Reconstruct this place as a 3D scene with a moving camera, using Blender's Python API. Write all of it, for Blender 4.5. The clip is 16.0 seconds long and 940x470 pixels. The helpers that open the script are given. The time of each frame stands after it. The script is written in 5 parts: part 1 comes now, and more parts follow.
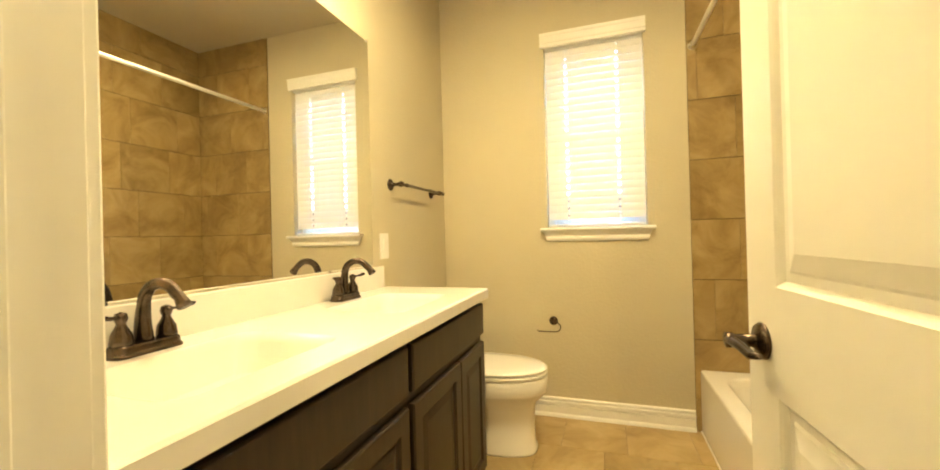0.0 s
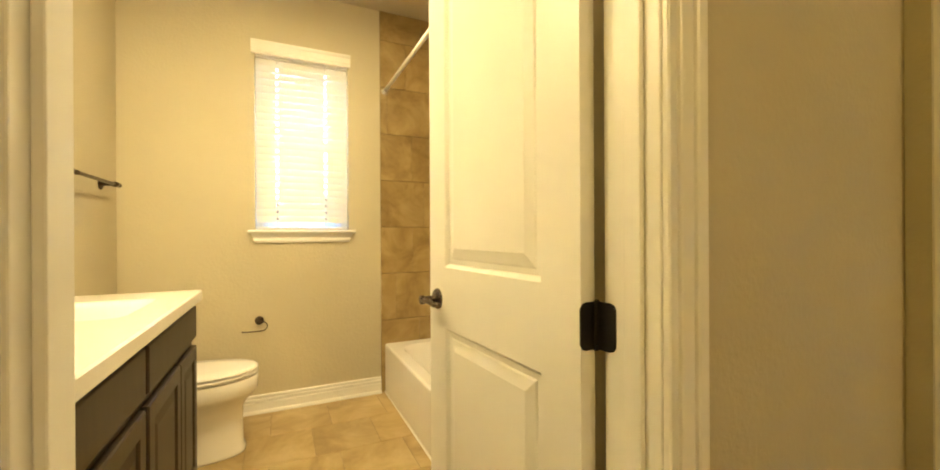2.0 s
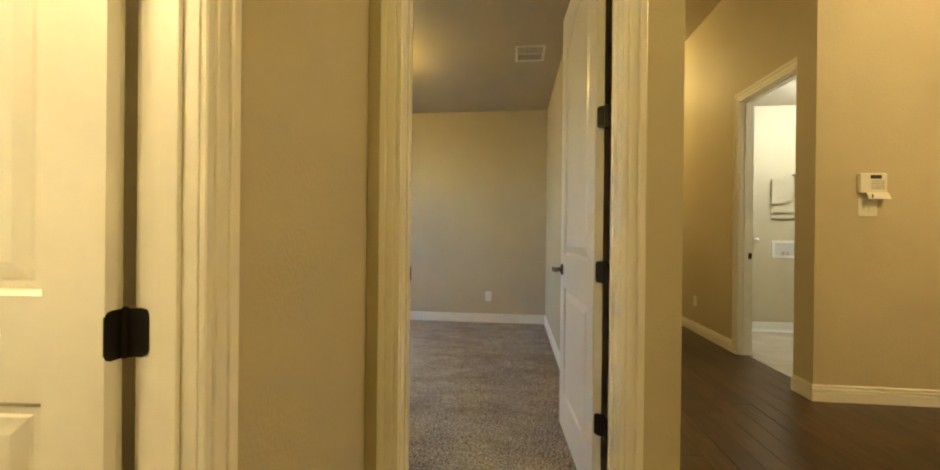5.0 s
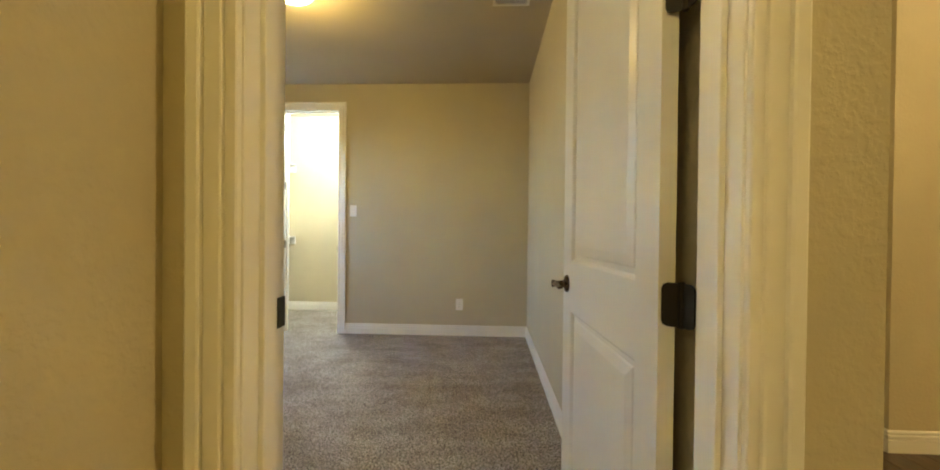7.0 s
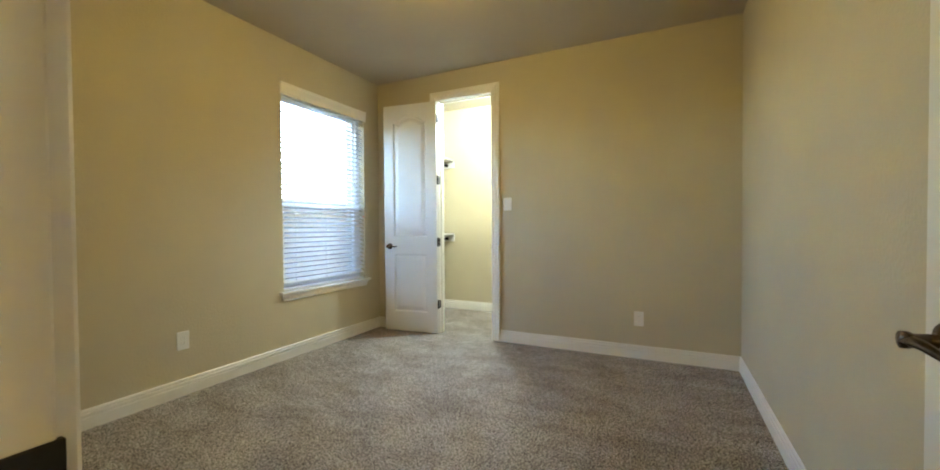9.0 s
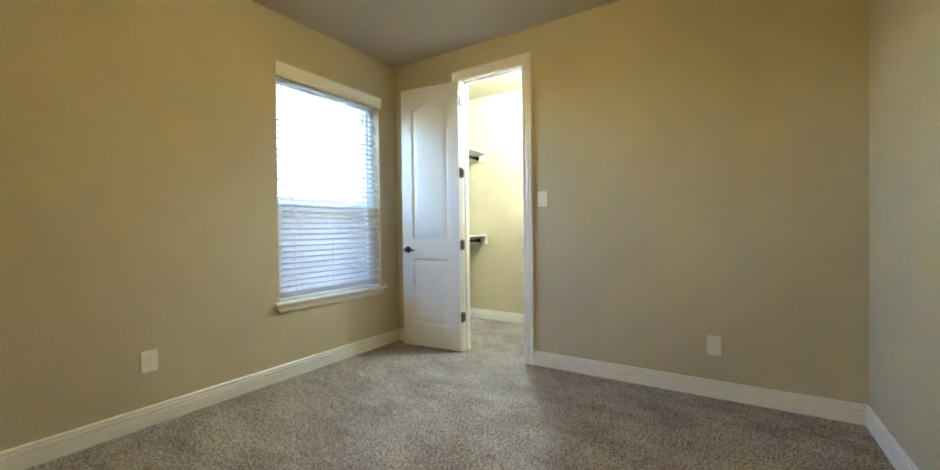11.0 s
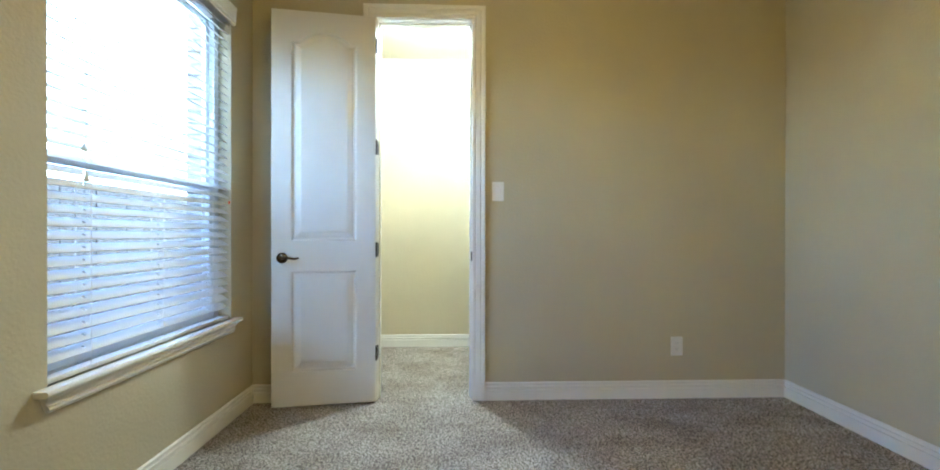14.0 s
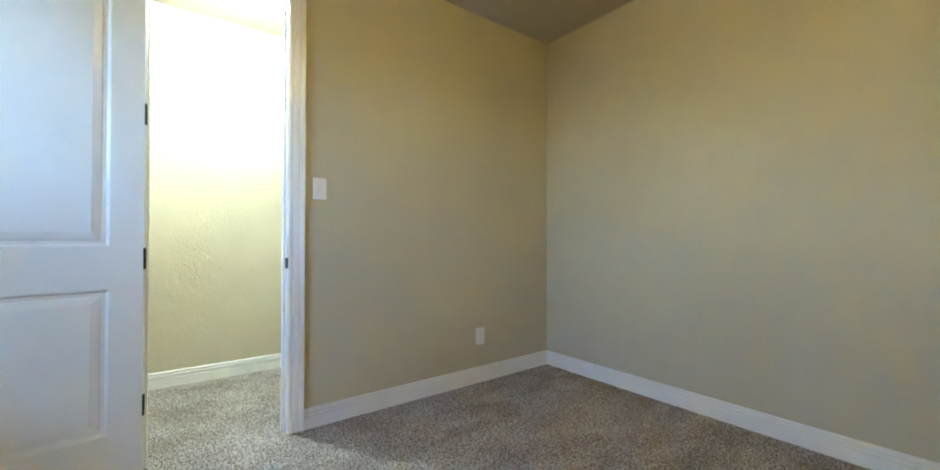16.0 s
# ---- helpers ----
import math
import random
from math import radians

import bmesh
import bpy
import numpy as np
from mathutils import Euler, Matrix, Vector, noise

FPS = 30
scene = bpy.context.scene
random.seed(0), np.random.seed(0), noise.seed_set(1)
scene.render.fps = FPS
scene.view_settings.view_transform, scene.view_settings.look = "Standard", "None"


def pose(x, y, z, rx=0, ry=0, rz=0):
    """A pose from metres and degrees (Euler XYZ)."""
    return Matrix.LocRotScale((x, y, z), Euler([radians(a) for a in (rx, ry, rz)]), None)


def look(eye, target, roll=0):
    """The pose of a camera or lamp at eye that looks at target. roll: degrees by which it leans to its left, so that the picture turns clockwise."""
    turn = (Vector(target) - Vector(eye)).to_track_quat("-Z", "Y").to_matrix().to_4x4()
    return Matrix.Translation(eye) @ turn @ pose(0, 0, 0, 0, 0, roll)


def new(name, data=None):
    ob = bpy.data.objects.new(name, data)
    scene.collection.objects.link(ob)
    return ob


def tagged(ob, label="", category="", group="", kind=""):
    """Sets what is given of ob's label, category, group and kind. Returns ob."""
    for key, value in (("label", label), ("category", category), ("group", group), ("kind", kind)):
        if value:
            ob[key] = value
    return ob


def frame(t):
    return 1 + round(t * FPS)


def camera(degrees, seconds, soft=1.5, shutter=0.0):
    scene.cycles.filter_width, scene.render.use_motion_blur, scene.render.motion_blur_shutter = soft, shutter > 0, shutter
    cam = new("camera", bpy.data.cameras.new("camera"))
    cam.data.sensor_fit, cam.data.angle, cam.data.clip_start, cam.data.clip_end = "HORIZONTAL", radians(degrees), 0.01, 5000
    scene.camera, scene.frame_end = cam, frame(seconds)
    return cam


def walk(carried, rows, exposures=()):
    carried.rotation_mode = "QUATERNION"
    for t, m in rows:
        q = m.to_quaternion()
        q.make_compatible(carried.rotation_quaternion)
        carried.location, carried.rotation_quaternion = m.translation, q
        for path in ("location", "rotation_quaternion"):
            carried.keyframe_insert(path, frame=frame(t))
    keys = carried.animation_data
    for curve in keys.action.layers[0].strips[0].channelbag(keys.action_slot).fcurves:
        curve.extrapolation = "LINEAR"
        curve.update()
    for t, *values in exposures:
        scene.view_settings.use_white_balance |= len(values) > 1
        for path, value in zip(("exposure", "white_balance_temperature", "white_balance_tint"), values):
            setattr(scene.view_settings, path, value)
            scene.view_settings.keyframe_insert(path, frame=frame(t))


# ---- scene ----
cam = camera(98.5, 16.0, soft=1.8)
EXPO = [(0.0, 5.05, 6450, 12), (4.7, 5.08, 6450, 12), (7.0, 5.05, 6450, 10), (9.0, 4.95, 6150, 6), (12.0, 4.93, 5950, 7), (14.0, 4.95, 5650, 5.5), (16.0, 4.98, 5550, 5.5)]
PATH = [
    (0, (0.744, 0.877, 1.126), (0.119, 2.777, 1.133), -1.5),
    (0.5, (0.743, 0.769, 1.129), (0.461, 2.749, 1.133), -1.2),
    (1, (0.712, 0.676, 1.13), (0.802, 2.674, 1.131), -1.0),
    (1.5, (0.648, 0.591, 1.13), (1.106, 2.538, 1.125), -0.6),
    (2, (0.558, 0.523, 1.127), (1.408, 2.334, 1.126), -0.3),
    (2.5, (0.453, 0.469, 1.128), (1.686, 2.044, 1.124), -0.1),
    (3, (0.356, 0.433, 1.132), (1.911, 1.692, 1.129), 0.2),
    (3.5, (0.281, 0.41, 1.126), (2.045, 1.353, 1.128), 0.4),
    (4, (0.259, 0.401, 1.132), (2.157, 1.03, 1.136), 0.5),
    (4.5, (0.321, 0.415, 1.149), (2.289, 0.773, 1.152), 0.4),
    (4.7, (0.353, 0.404, 1.146), (2.333, 0.683, 1.149), 0.6),
    (7, (1.291, 0.424, 1.138), (3.289, 0.509, 1.12), 0.6),
    (7.5, (1.472, 0.454, 1.136), (3.466, 0.598, 1.114), 0.4),
    (8, (1.655, 0.497, 1.133), (3.627, 0.829, 1.1), -0.0),
    (8.5, (1.825, 0.527, 1.129), (3.743, 1.093, 1.094), -0.1),
    (9, (1.980, 0.513, 1.126), (3.780, 1.384, 1.088), -0.4),
    (11.5, (2.772, 0.747, 1.11), (4.455, 1.828, 1.083), -0.7),
    (12, (2.889, 0.954, 1.111), (4.664, 1.875, 1.087), -0.3),
    (12.5, (2.974, 1.247, 1.108), (4.841, 1.963, 1.093), -0.1),
    (13, (3.019, 1.573, 1.097), (4.965, 2.035, 1.085), 0.1),
    (13.5, (3.043, 1.874, 1.076), (5.033, 2.079, 1.075), 0.1),
    (14, (3.072, 2.163, 1.072), (5.071, 2.098, 1.068), 0.1),
    (14.5, (3.118, 2.378, 1.077), (5.092, 2.061, 1.058), 0.3),
    (15, (3.189, 2.531, 1.063), (5.102, 1.948, 1.055), 0.1),
    (15.5, (3.267, 2.591, 1.075), (5.064, 1.713, 1.066), 0.2),
    (16, (3.325, 2.616, 1.062), (4.915, 1.403, 1.082), 0.1),
]
walk(cam, [(t, look(eye, target, roll)) for t, eye, target, roll in PATH], EXPO)

# ---- world and large lights ----
world = bpy.data.worlds.new("world")
scene.world = world
world.use_nodes = True
wt = world.node_tree
sky = wt.nodes.new("ShaderNodeTexSky")
sky.sky_type, sky.sun_disc = "NISHITA", False
sky.sun_elevation, sky.sun_rotation = radians(42), radians(200)
sky.air_density, sky.dust_density, sky.ozone_density = 1.0, 0.6, 2.5
wt.links.new(sky.outputs[0], wt.nodes["Background"].inputs[0])
wt.nodes["Background"].inputs[1].default_value = 0.15


def lamp(name, kind, at, power, colour, size=0.1, rot=(0, 0, 0), size_y=None, angle=None):
    data = bpy.data.lights.new(name, kind)
    data.color = colour
    data.energy = power
    if kind == "AREA":
        data.size = size
        if size_y:
            data.shape, data.size_y = "RECTANGLE", size_y
    elif kind == "SUN":
        data.angle = angle
    else:
        data.shadow_soft_size = size
    ob = new(name, data)
    ob.matrix_world = pose(*at, *rot)
    return ob


WARM = (1.0, 0.785, 0.385)
lamp("sun", "SUN", (3, -6, 9), 0.5, (1.0, 0.98, 0.95), rot=(48, 0, 20), angle=radians(20))
lamp("vanity_bulb", "POINT", (-0.10, 1.52, 2.235), 0.38, WARM, 0.035)
lamp("vanity_bulb_far", "POINT", (-0.10, 2.02, 2.235), 0.48, WARM, 0.035)
lamp("bathroom_bulb", "AREA", (0.84, 2.05, 2.65), 1.20, WARM, 0.24)
lamp("bedroom_bulb", "POINT", (3.89, 1.72, 2.60), 1.05, (1.0, 0.67, 0.15), 0.06)
lamp("closet_bulb", "POINT", (5.98, 2.25, 2.56), 3.9, (0.86, 0.97, 0.95), 0.05)
# Two unseen fill lamps, positioned to balance brightness along the hall walls.
lamp("hall_fill", "POINT", (7.0, -1.0, 3.45), 2.2, (1.0, 0.72, 0.26), 0.06)
lamp("hall_fill_near", "POINT", (1.5, -2.8, 3.45), 4.6, (1.0, 0.72, 0.31), 0.06)
# Unseen lamp added because the alcove came out too dark.
lamp("alcove_fill", "POINT", (0.0, 0.35, 2.60), 0.52, (1.0, 0.74, 0.16), 0.06)
# Fill light added to brighten the laundry, its source unseen.
lamp("laundry_fill", "POINT", (4.75, -2.9, 2.60), 1.7, (0.94, 1.0, 0.95), 0.12)

# ---- materials ----


def principled(name, colour, rough=0.5, metal=0.0, spec=0.5):
    m = bpy.data.materials.new(name)
    m.use_nodes = True
    b = m.node_tree.nodes["Principled BSDF"]
    b.inputs["Base Color"].default_value = (*colour, 1)
    b.inputs["Roughness"].default_value = rough
    b.inputs["Metallic"].default_value = metal
    b.inputs["Specular IOR Level"].default_value = spec
    return m, m.node_tree, b


def noise_tex(nt, scale, detail=4.0, rough=0.55, stretch=(1, 1, 1)):
    co = nt.nodes.new("ShaderNodeTexCoord")
    mp = nt.nodes.new("ShaderNodeMapping")
    mp.inputs["Scale"].default_value = stretch
    n = nt.nodes.new("ShaderNodeTexNoise")
    n.inputs["Scale"].default_value, n.inputs["Detail"].default_value, n.inputs["Roughness"].default_value = scale, detail, rough
    nt.links.new(co.outputs["Object"], mp.inputs[0])
    nt.links.new(mp.outputs[0], n.inputs["Vector"])
    return n.outputs["Fac"]


def ramp(nt, fac, stops):
    r = nt.nodes.new("ShaderNodeValToRGB")
    while len(r.color_ramp.elements) < len(stops):
        r.color_ramp.elements.new(0.5)
    for e, (p, c) in zip(r.color_ramp.elements, stops):
        e.position, e.color = p, (*c, 1)
    nt.links.new(fac, r.inputs[0])
    return r.outputs[0]


def bump(nt, b, fac, strength, dist):
    n = nt.nodes.new("ShaderNodeBump")
    n.inputs["Strength"].default_value, n.inputs["Distance"].default_value = strength, dist
    nt.links.new(fac, n.inputs["Height"])
    nt.links.new(n.outputs[0], b.inputs["Normal"])
    return n


def shade(c, k):
    return tuple(min(1, v * k) for v in c)


def painted_wall(name, c, rough=0.6):
    m, nt, b = principled(name, c, rough, spec=0.3)
    big = noise_tex(nt, 1.3, 3)
    nt.links.new(ramp(nt, big, [(0.3, shade(c, 0.95)), (0.7, shade(c, 1.04))]), b.inputs["Base Color"])
    fine = noise_tex(nt, 70, 3, 0.5)
    soft = ramp(nt, fine, [(0.42, (0, 0, 0)), (0.62, (1, 1, 1))])
    bump(nt, b, soft, 0.35, 0.0016)
    return m


def satin(name, c, rough=0.35):
    m, nt, b = principled(name, c, rough)
    big = noise_tex(nt, 3.0, 4)
    nt.links.new(ramp(nt, big, [(0.3, shade(c, 0.965)), (0.7, shade(c, 1.02))]), b.inputs["Base Color"])
    return m


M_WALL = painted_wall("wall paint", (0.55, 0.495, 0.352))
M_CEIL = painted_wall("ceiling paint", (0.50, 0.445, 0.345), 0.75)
M_TRIM = satin("trim enamel", (0.84, 0.825, 0.78), 0.33)
M_DOOR = satin("door enamel", (0.78, 0.765, 0.72), 0.30)
M_PALEWOOD = satin("pale shelf board", (0.56, 0.50, 0.36), 0.5)
M_PLATE = principled("switch plastic", (0.82, 0.81, 0.78), 0.35)[0]
M_BRONZE, _nt, _b = principled("oil rubbed bronze", (0.08, 0.06, 0.048), 0.22, 0.95)
_nt.links.new(ramp(_nt, noise_tex(_nt, 45, 4), [(0.35, (0.05, 0.040, 0.033)), (0.75, (0.15, 0.108, 0.078))]), _b.inputs["Base Color"])
M_HINGE = principled("black bronze", (0.018, 0.015, 0.013), 0.42, 0.6)[0]
M_CHROME = principled("chrome", (0.85, 0.85, 0.85), 0.08, 1.0)[0]
M_PORCELAIN = principled("porcelain", (0.86, 0.84, 0.79), 0.12)[0]
M_TUB = principled("tub enamel", (0.84, 0.82, 0.78), 0.18)[0]
M_DARK = principled("dark gap", (0.02, 0.018, 0.015), 0.8)[0]
M_VINYL = principled("window vinyl", (0.80, 0.81, 0.82), 0.4)[0]


def marble():
    c = (0.79, 0.77, 0.72)
    m, nt, b = principled("cultured marble", c, 0.16)
    nt.links.new(ramp(nt, noise_tex(nt, 5, 6, 0.65), [(0.35, shade(c, 0.97)), (0.65, c)]), b.inputs["Base Color"])
    return m


def wood_dark():
    m, nt, b = principled("stained cabinet wood", (0.05, 0.032, 0.02), 0.42)
    g = noise_tex(nt, 9, 6, 0.6, (6, 6, 0.7))
    nt.links.new(ramp(nt, g, [(0.3, (0.019, 0.012, 0.0062)), (0.55, (0.030, 0.019, 0.0095)), (0.8, (0.044, 0.029, 0.0155))]), b.inputs["Base Color"])
    bump(nt, b, g, 0.15, 0.0008)
    return m


def tile_mat(name, a, bcol, c, scale=3.0, rough=0.38):
    m, nt, b = principled(name, a, rough)
    info = nt.nodes.new("ShaderNodeObjectInfo")
    co = nt.nodes.new("ShaderNodeTexCoord")
    add = nt.nodes.new("ShaderNodeVectorMath")
    add.operation = "MULTIPLY_ADD"
    add.inputs[1].default_value = (7, 7, 7)
    nt.links.new(info.outputs["Random"], add.inputs[0])
    nt.links.new(co.outputs["Object"], add.inputs[2])
    n = nt.nodes.new("ShaderNodeTexNoise")
    n.inputs["Scale"].default_value, n.inputs["Detail"].default_value, n.inputs["Roughness"].default_value = scale, 9, 0.62
    n.inputs["Distortion"].default_value = 0.7
    nt.links.new(add.outputs[0], n.inputs["Vector"])
    col = ramp(nt, n.outputs["Fac"], [(0.32, a), (0.5, bcol), (0.68, c)])
    hsv = nt.nodes.new("ShaderNodeHueSaturation")
    mr = nt.nodes.new("ShaderNodeMapRange")
    mr.inputs["To Min"].default_value, mr.inputs["To Max"].default_value = 0.90, 1.08
    nt.links.new(info.outputs["Random"], mr.inputs["Value"])
    nt.links.new(mr.outputs[0], hsv.inputs["Value"])
    nt.links.new(col, hsv.inputs["Color"])
    nt.links.new(hsv.outputs[0], b.inputs["Base Color"])
    bump(nt, b, n.outputs["Fac"], 0.25, 0.002)
    return m


M_MARBLE = marble()
M_CAB = wood_dark()
M_TILE = tile_mat("wall tile stone", (0.225, 0.148, 0.055), (0.335, 0.235, 0.095), (0.435, 0.325, 0.150), 4.5)
M_FTILE = tile_mat("floor tile stone", (0.32, 0.225, 0.095), (0.45, 0.33, 0.15), (0.56, 0.435, 0.225), 4.0)
M_MORTAR = painted_wall("pale mortar", (0.42, 0.40, 0.37), 0.9)
M_GROUT = painted_wall("grout", (0.055, 0.036, 0.02), 0.9)
M_FGROUT = painted_wall("floor grout", (0.20, 0.145, 0.075), 0.9)
M_LTILE = tile_mat("laundry tile stone", (0.42, 0.37, 0.28), (0.50, 0.45, 0.36), (0.58, 0.53, 0.44), 3.0)


def carpet_mat():
    m, nt, b = principled("carpet pile", (0.25, 0.2, 0.16), 0.95, spec=0.1)
    fine = noise_tex(nt, 250, 3, 0.7)
    tuft = noise_tex(nt, 95, 3, 0.65)
    big = noise_tex(nt, 3.2, 6, 0.68, (1.6, 0.8, 1))
    mix = nt.nodes.new("ShaderNodeMixRGB")
    mix.inputs[0].default_value = 0.5
    nt.links.new(fine, mix.inputs[1])
    nt.links.new(tuft, mix.inputs[2])
    col = ramp(nt, mix.outputs[0], [(0.40, (0.062, 0.052, 0.046)), (0.48, (0.262, 0.230, 0.207)), (0.56, (0.64, 0.59, 0.545))])
    tone = ramp(nt, big, [(0.38, (0.70, 0.68, 0.66)), (0.60, (1.0, 1.0, 1.0))])
    mul = nt.nodes.new("ShaderNodeMixRGB")
    mul.blend_type = "MULTIPLY"
    mul.inputs[0].default_value = 1.0
    nt.links.new(col, mul.inputs[1])
    nt.links.new(tone, mul.inputs[2])
    nt.links.new(mul.outputs[0], b.inputs["Base Color"])
    bump(nt, b, mix.outputs[0], 0.8, 0.006)
    return m


M_CARPET = carpet_mat()


def plank_mat():
    m, nt, b = principled("hand scraped wood", (0.05, 0.028, 0.018), 0.28)
    info = nt.nodes.new("ShaderNodeObjectInfo")
    g = noise_tex(nt, 7, 6, 0.6, (0.8, 9, 9))
    col = ramp(nt, g, [(0.3, (0.020, 0.0105, 0.006)), (0.55, (0.052, 0.027, 0.014)), (0.8, (0.10, 0.054, 0.029))])
    hsv = nt.nodes.new("ShaderNodeHueSaturation")
    mr = nt.nodes.new("ShaderNodeMapRange")
    mr.inputs["To Min"].default_value, mr.inputs["To Max"].default_value = 0.65, 1.35
    nt.links.new(info.outputs["Random"], mr.inputs["Value"])
    nt.links.new(mr.outputs[0], hsv.inputs["Value"])
    nt.links.new(col, hsv.inputs["Color"])
    nt.links.new(hsv.outputs[0], b.inputs["Base Color"])
    bump(nt, b, g, 0.35, 0.003)
    return m


M_PLANK = plank_mat()


def slat_mat():
    m = bpy.data.materials.new("blind vinyl")
    m.use_nodes = True
    nt = m.node_tree
    b = nt.nodes["Principled BSDF"]
    b.inputs["Base Color"].default_value = (0.84, 0.83, 0.81, 1)
    b.inputs["Roughness"].default_value = 0.4
    tr = nt.nodes.new("ShaderNodeBsdfTranslucent")
    tr.inputs[0].default_value = (0.86, 0.80, 0.72, 1)
    mix = nt.nodes.new("ShaderNodeMixShader")
    mix.inputs[0].default_value = 0.03
    nt.links.new(b.outputs[0], mix.inputs[1])
    nt.links.new(tr.outputs[0], mix.inputs[2])
    nt.links.new(mix.outputs[0], nt.nodes["Material Output"].inputs[0])
    return m


M_SLAT = slat_mat()
M_GLASS, _nt, _b = principled("window glass", (1, 1, 1), 0.0)
_b.inputs["Transmission Weight"].default_value = 1.0
_b.inputs["IOR"].default_value = 1.01


def screen_mat():
    """A fine woven mesh: too fine to build, so it lets part of the light through."""
    m, nt, b = principled("insect screen", (0.10, 0.10, 0.11), 0.6)
    tr = nt.nodes.new("ShaderNodeBsdfTransparent")
    mix = nt.nodes.new("ShaderNodeMixShader")
    mix.inputs[0].default_value = 0.25
    nt.links.new(tr.outputs[0], mix.inputs[1])
    nt.links.new(b.outputs[0], mix.inputs[2])
    nt.links.new(mix.outputs[0], nt.nodes["Material Output"].inputs[0])
    return m


M_SCREEN = screen_mat()
M_MIRROR = principled("mirror silver", (0.92, 0.93, 0.91), 0.015, 1.0)[0]


def glow(name, colour, strength):
    m, nt, b = principled(name, (0.9, 0.88, 0.82), 0.35)
    b.inputs["Emission Color"].default_value = (*colour, 1)
    b.inputs["Emission Strength"].default_value = strength
    return m


M_GLOBE = glow("lit frosted glass", (1.0, 0.80, 0.5), 0.4)
M_GRASS = painted_wall("outside ground", (0.028, 0.034, 0.018), 0.9)
M_FENCE = wood_dark()
M_FENCE.name = "weathered fence wood"
M_FENCE.node_tree.nodes["Color Ramp"].color_ramp.elements[0].color = (0.014, 0.014, 0.016, 1)
M_FENCE.node_tree.nodes["Color Ramp"].color_ramp.elements[1].color = (0.024, 0.024, 0.026, 1)
M_FENCE.node_tree.nodes["Color Ramp"].color_ramp.elements[2].color = (0.038, 0.037, 0.039, 1)
M_BRICK = tile_mat("brick", (0.34, 0.27, 0.23), (0.45, 0.37, 0.32), (0.55, 0.47, 0.42), 12.0, 0.8)
M_RED = principled("orange tag", (0.8, 0.12, 0.03), 0.5)[0]
M_LCD = principled("keypad display", (0.05, 0.06, 0.045), 0.25)[0]
M_KEYS = principled("keypad keys", (0.52, 0.52, 0.50), 0.5)[0]

# ---- mesh helpers ----


def obj_from(name, bm, mat, parent=None, label="", smooth=False, bevel=0.0, kind=""):
    bmesh.ops.recalc_face_normals(bm, faces=bm.faces)
    me = bpy.data.meshes.new(name)
    bm.to_mesh(me)
    bm.free()
    if smooth:
        for p in me.polygons:
            p.use_smooth = True
    me.materials.append(mat)
    ob = new(name, me)
    if parent:
        ob.parent = parent
    if bevel:
        md = ob.modifiers.new("bevel", "BEVEL")
        md.width, md.segments, md.limit_method = bevel, 2, "ANGLE"
    return tagged(ob, label=label, kind=kind)


def part(name, bm, mat, parent, label="", smooth=False, bevel=0.0):
    return obj_from(name, bm, mat, parent, label, smooth, bevel)


def thing(name, label, category, at=(0, 0, 0), rz=0, group="", kind=""):
    ob = new(name)
    ob.empty_display_size = 0.05
    ob.matrix_world = pose(*at, 0, 0, rz)
    return tagged(ob, label, category, group, kind)


def box(bm, x0, x1, y0, y1, z0, z1):
    v = [bm.verts.new(p) for p in ((x0, y0, z0), (x1, y0, z0), (x1, y1, z0), (x0, y1, z0), (x0, y0, z1), (x1, y0, z1), (x1, y1, z1), (x0, y1, z1))]
    for f in ((0, 3, 2, 1), (4, 5, 6, 7), (0, 1, 5, 4), (1, 2, 6, 5), (2, 3, 7, 6), (3, 0, 4, 7)):
        bm.faces.new([v[i] for i in f])
    return bm


def boxes(*args):
    bm = bmesh.new()
    for a in args:
        box(bm, *a)
    return bm


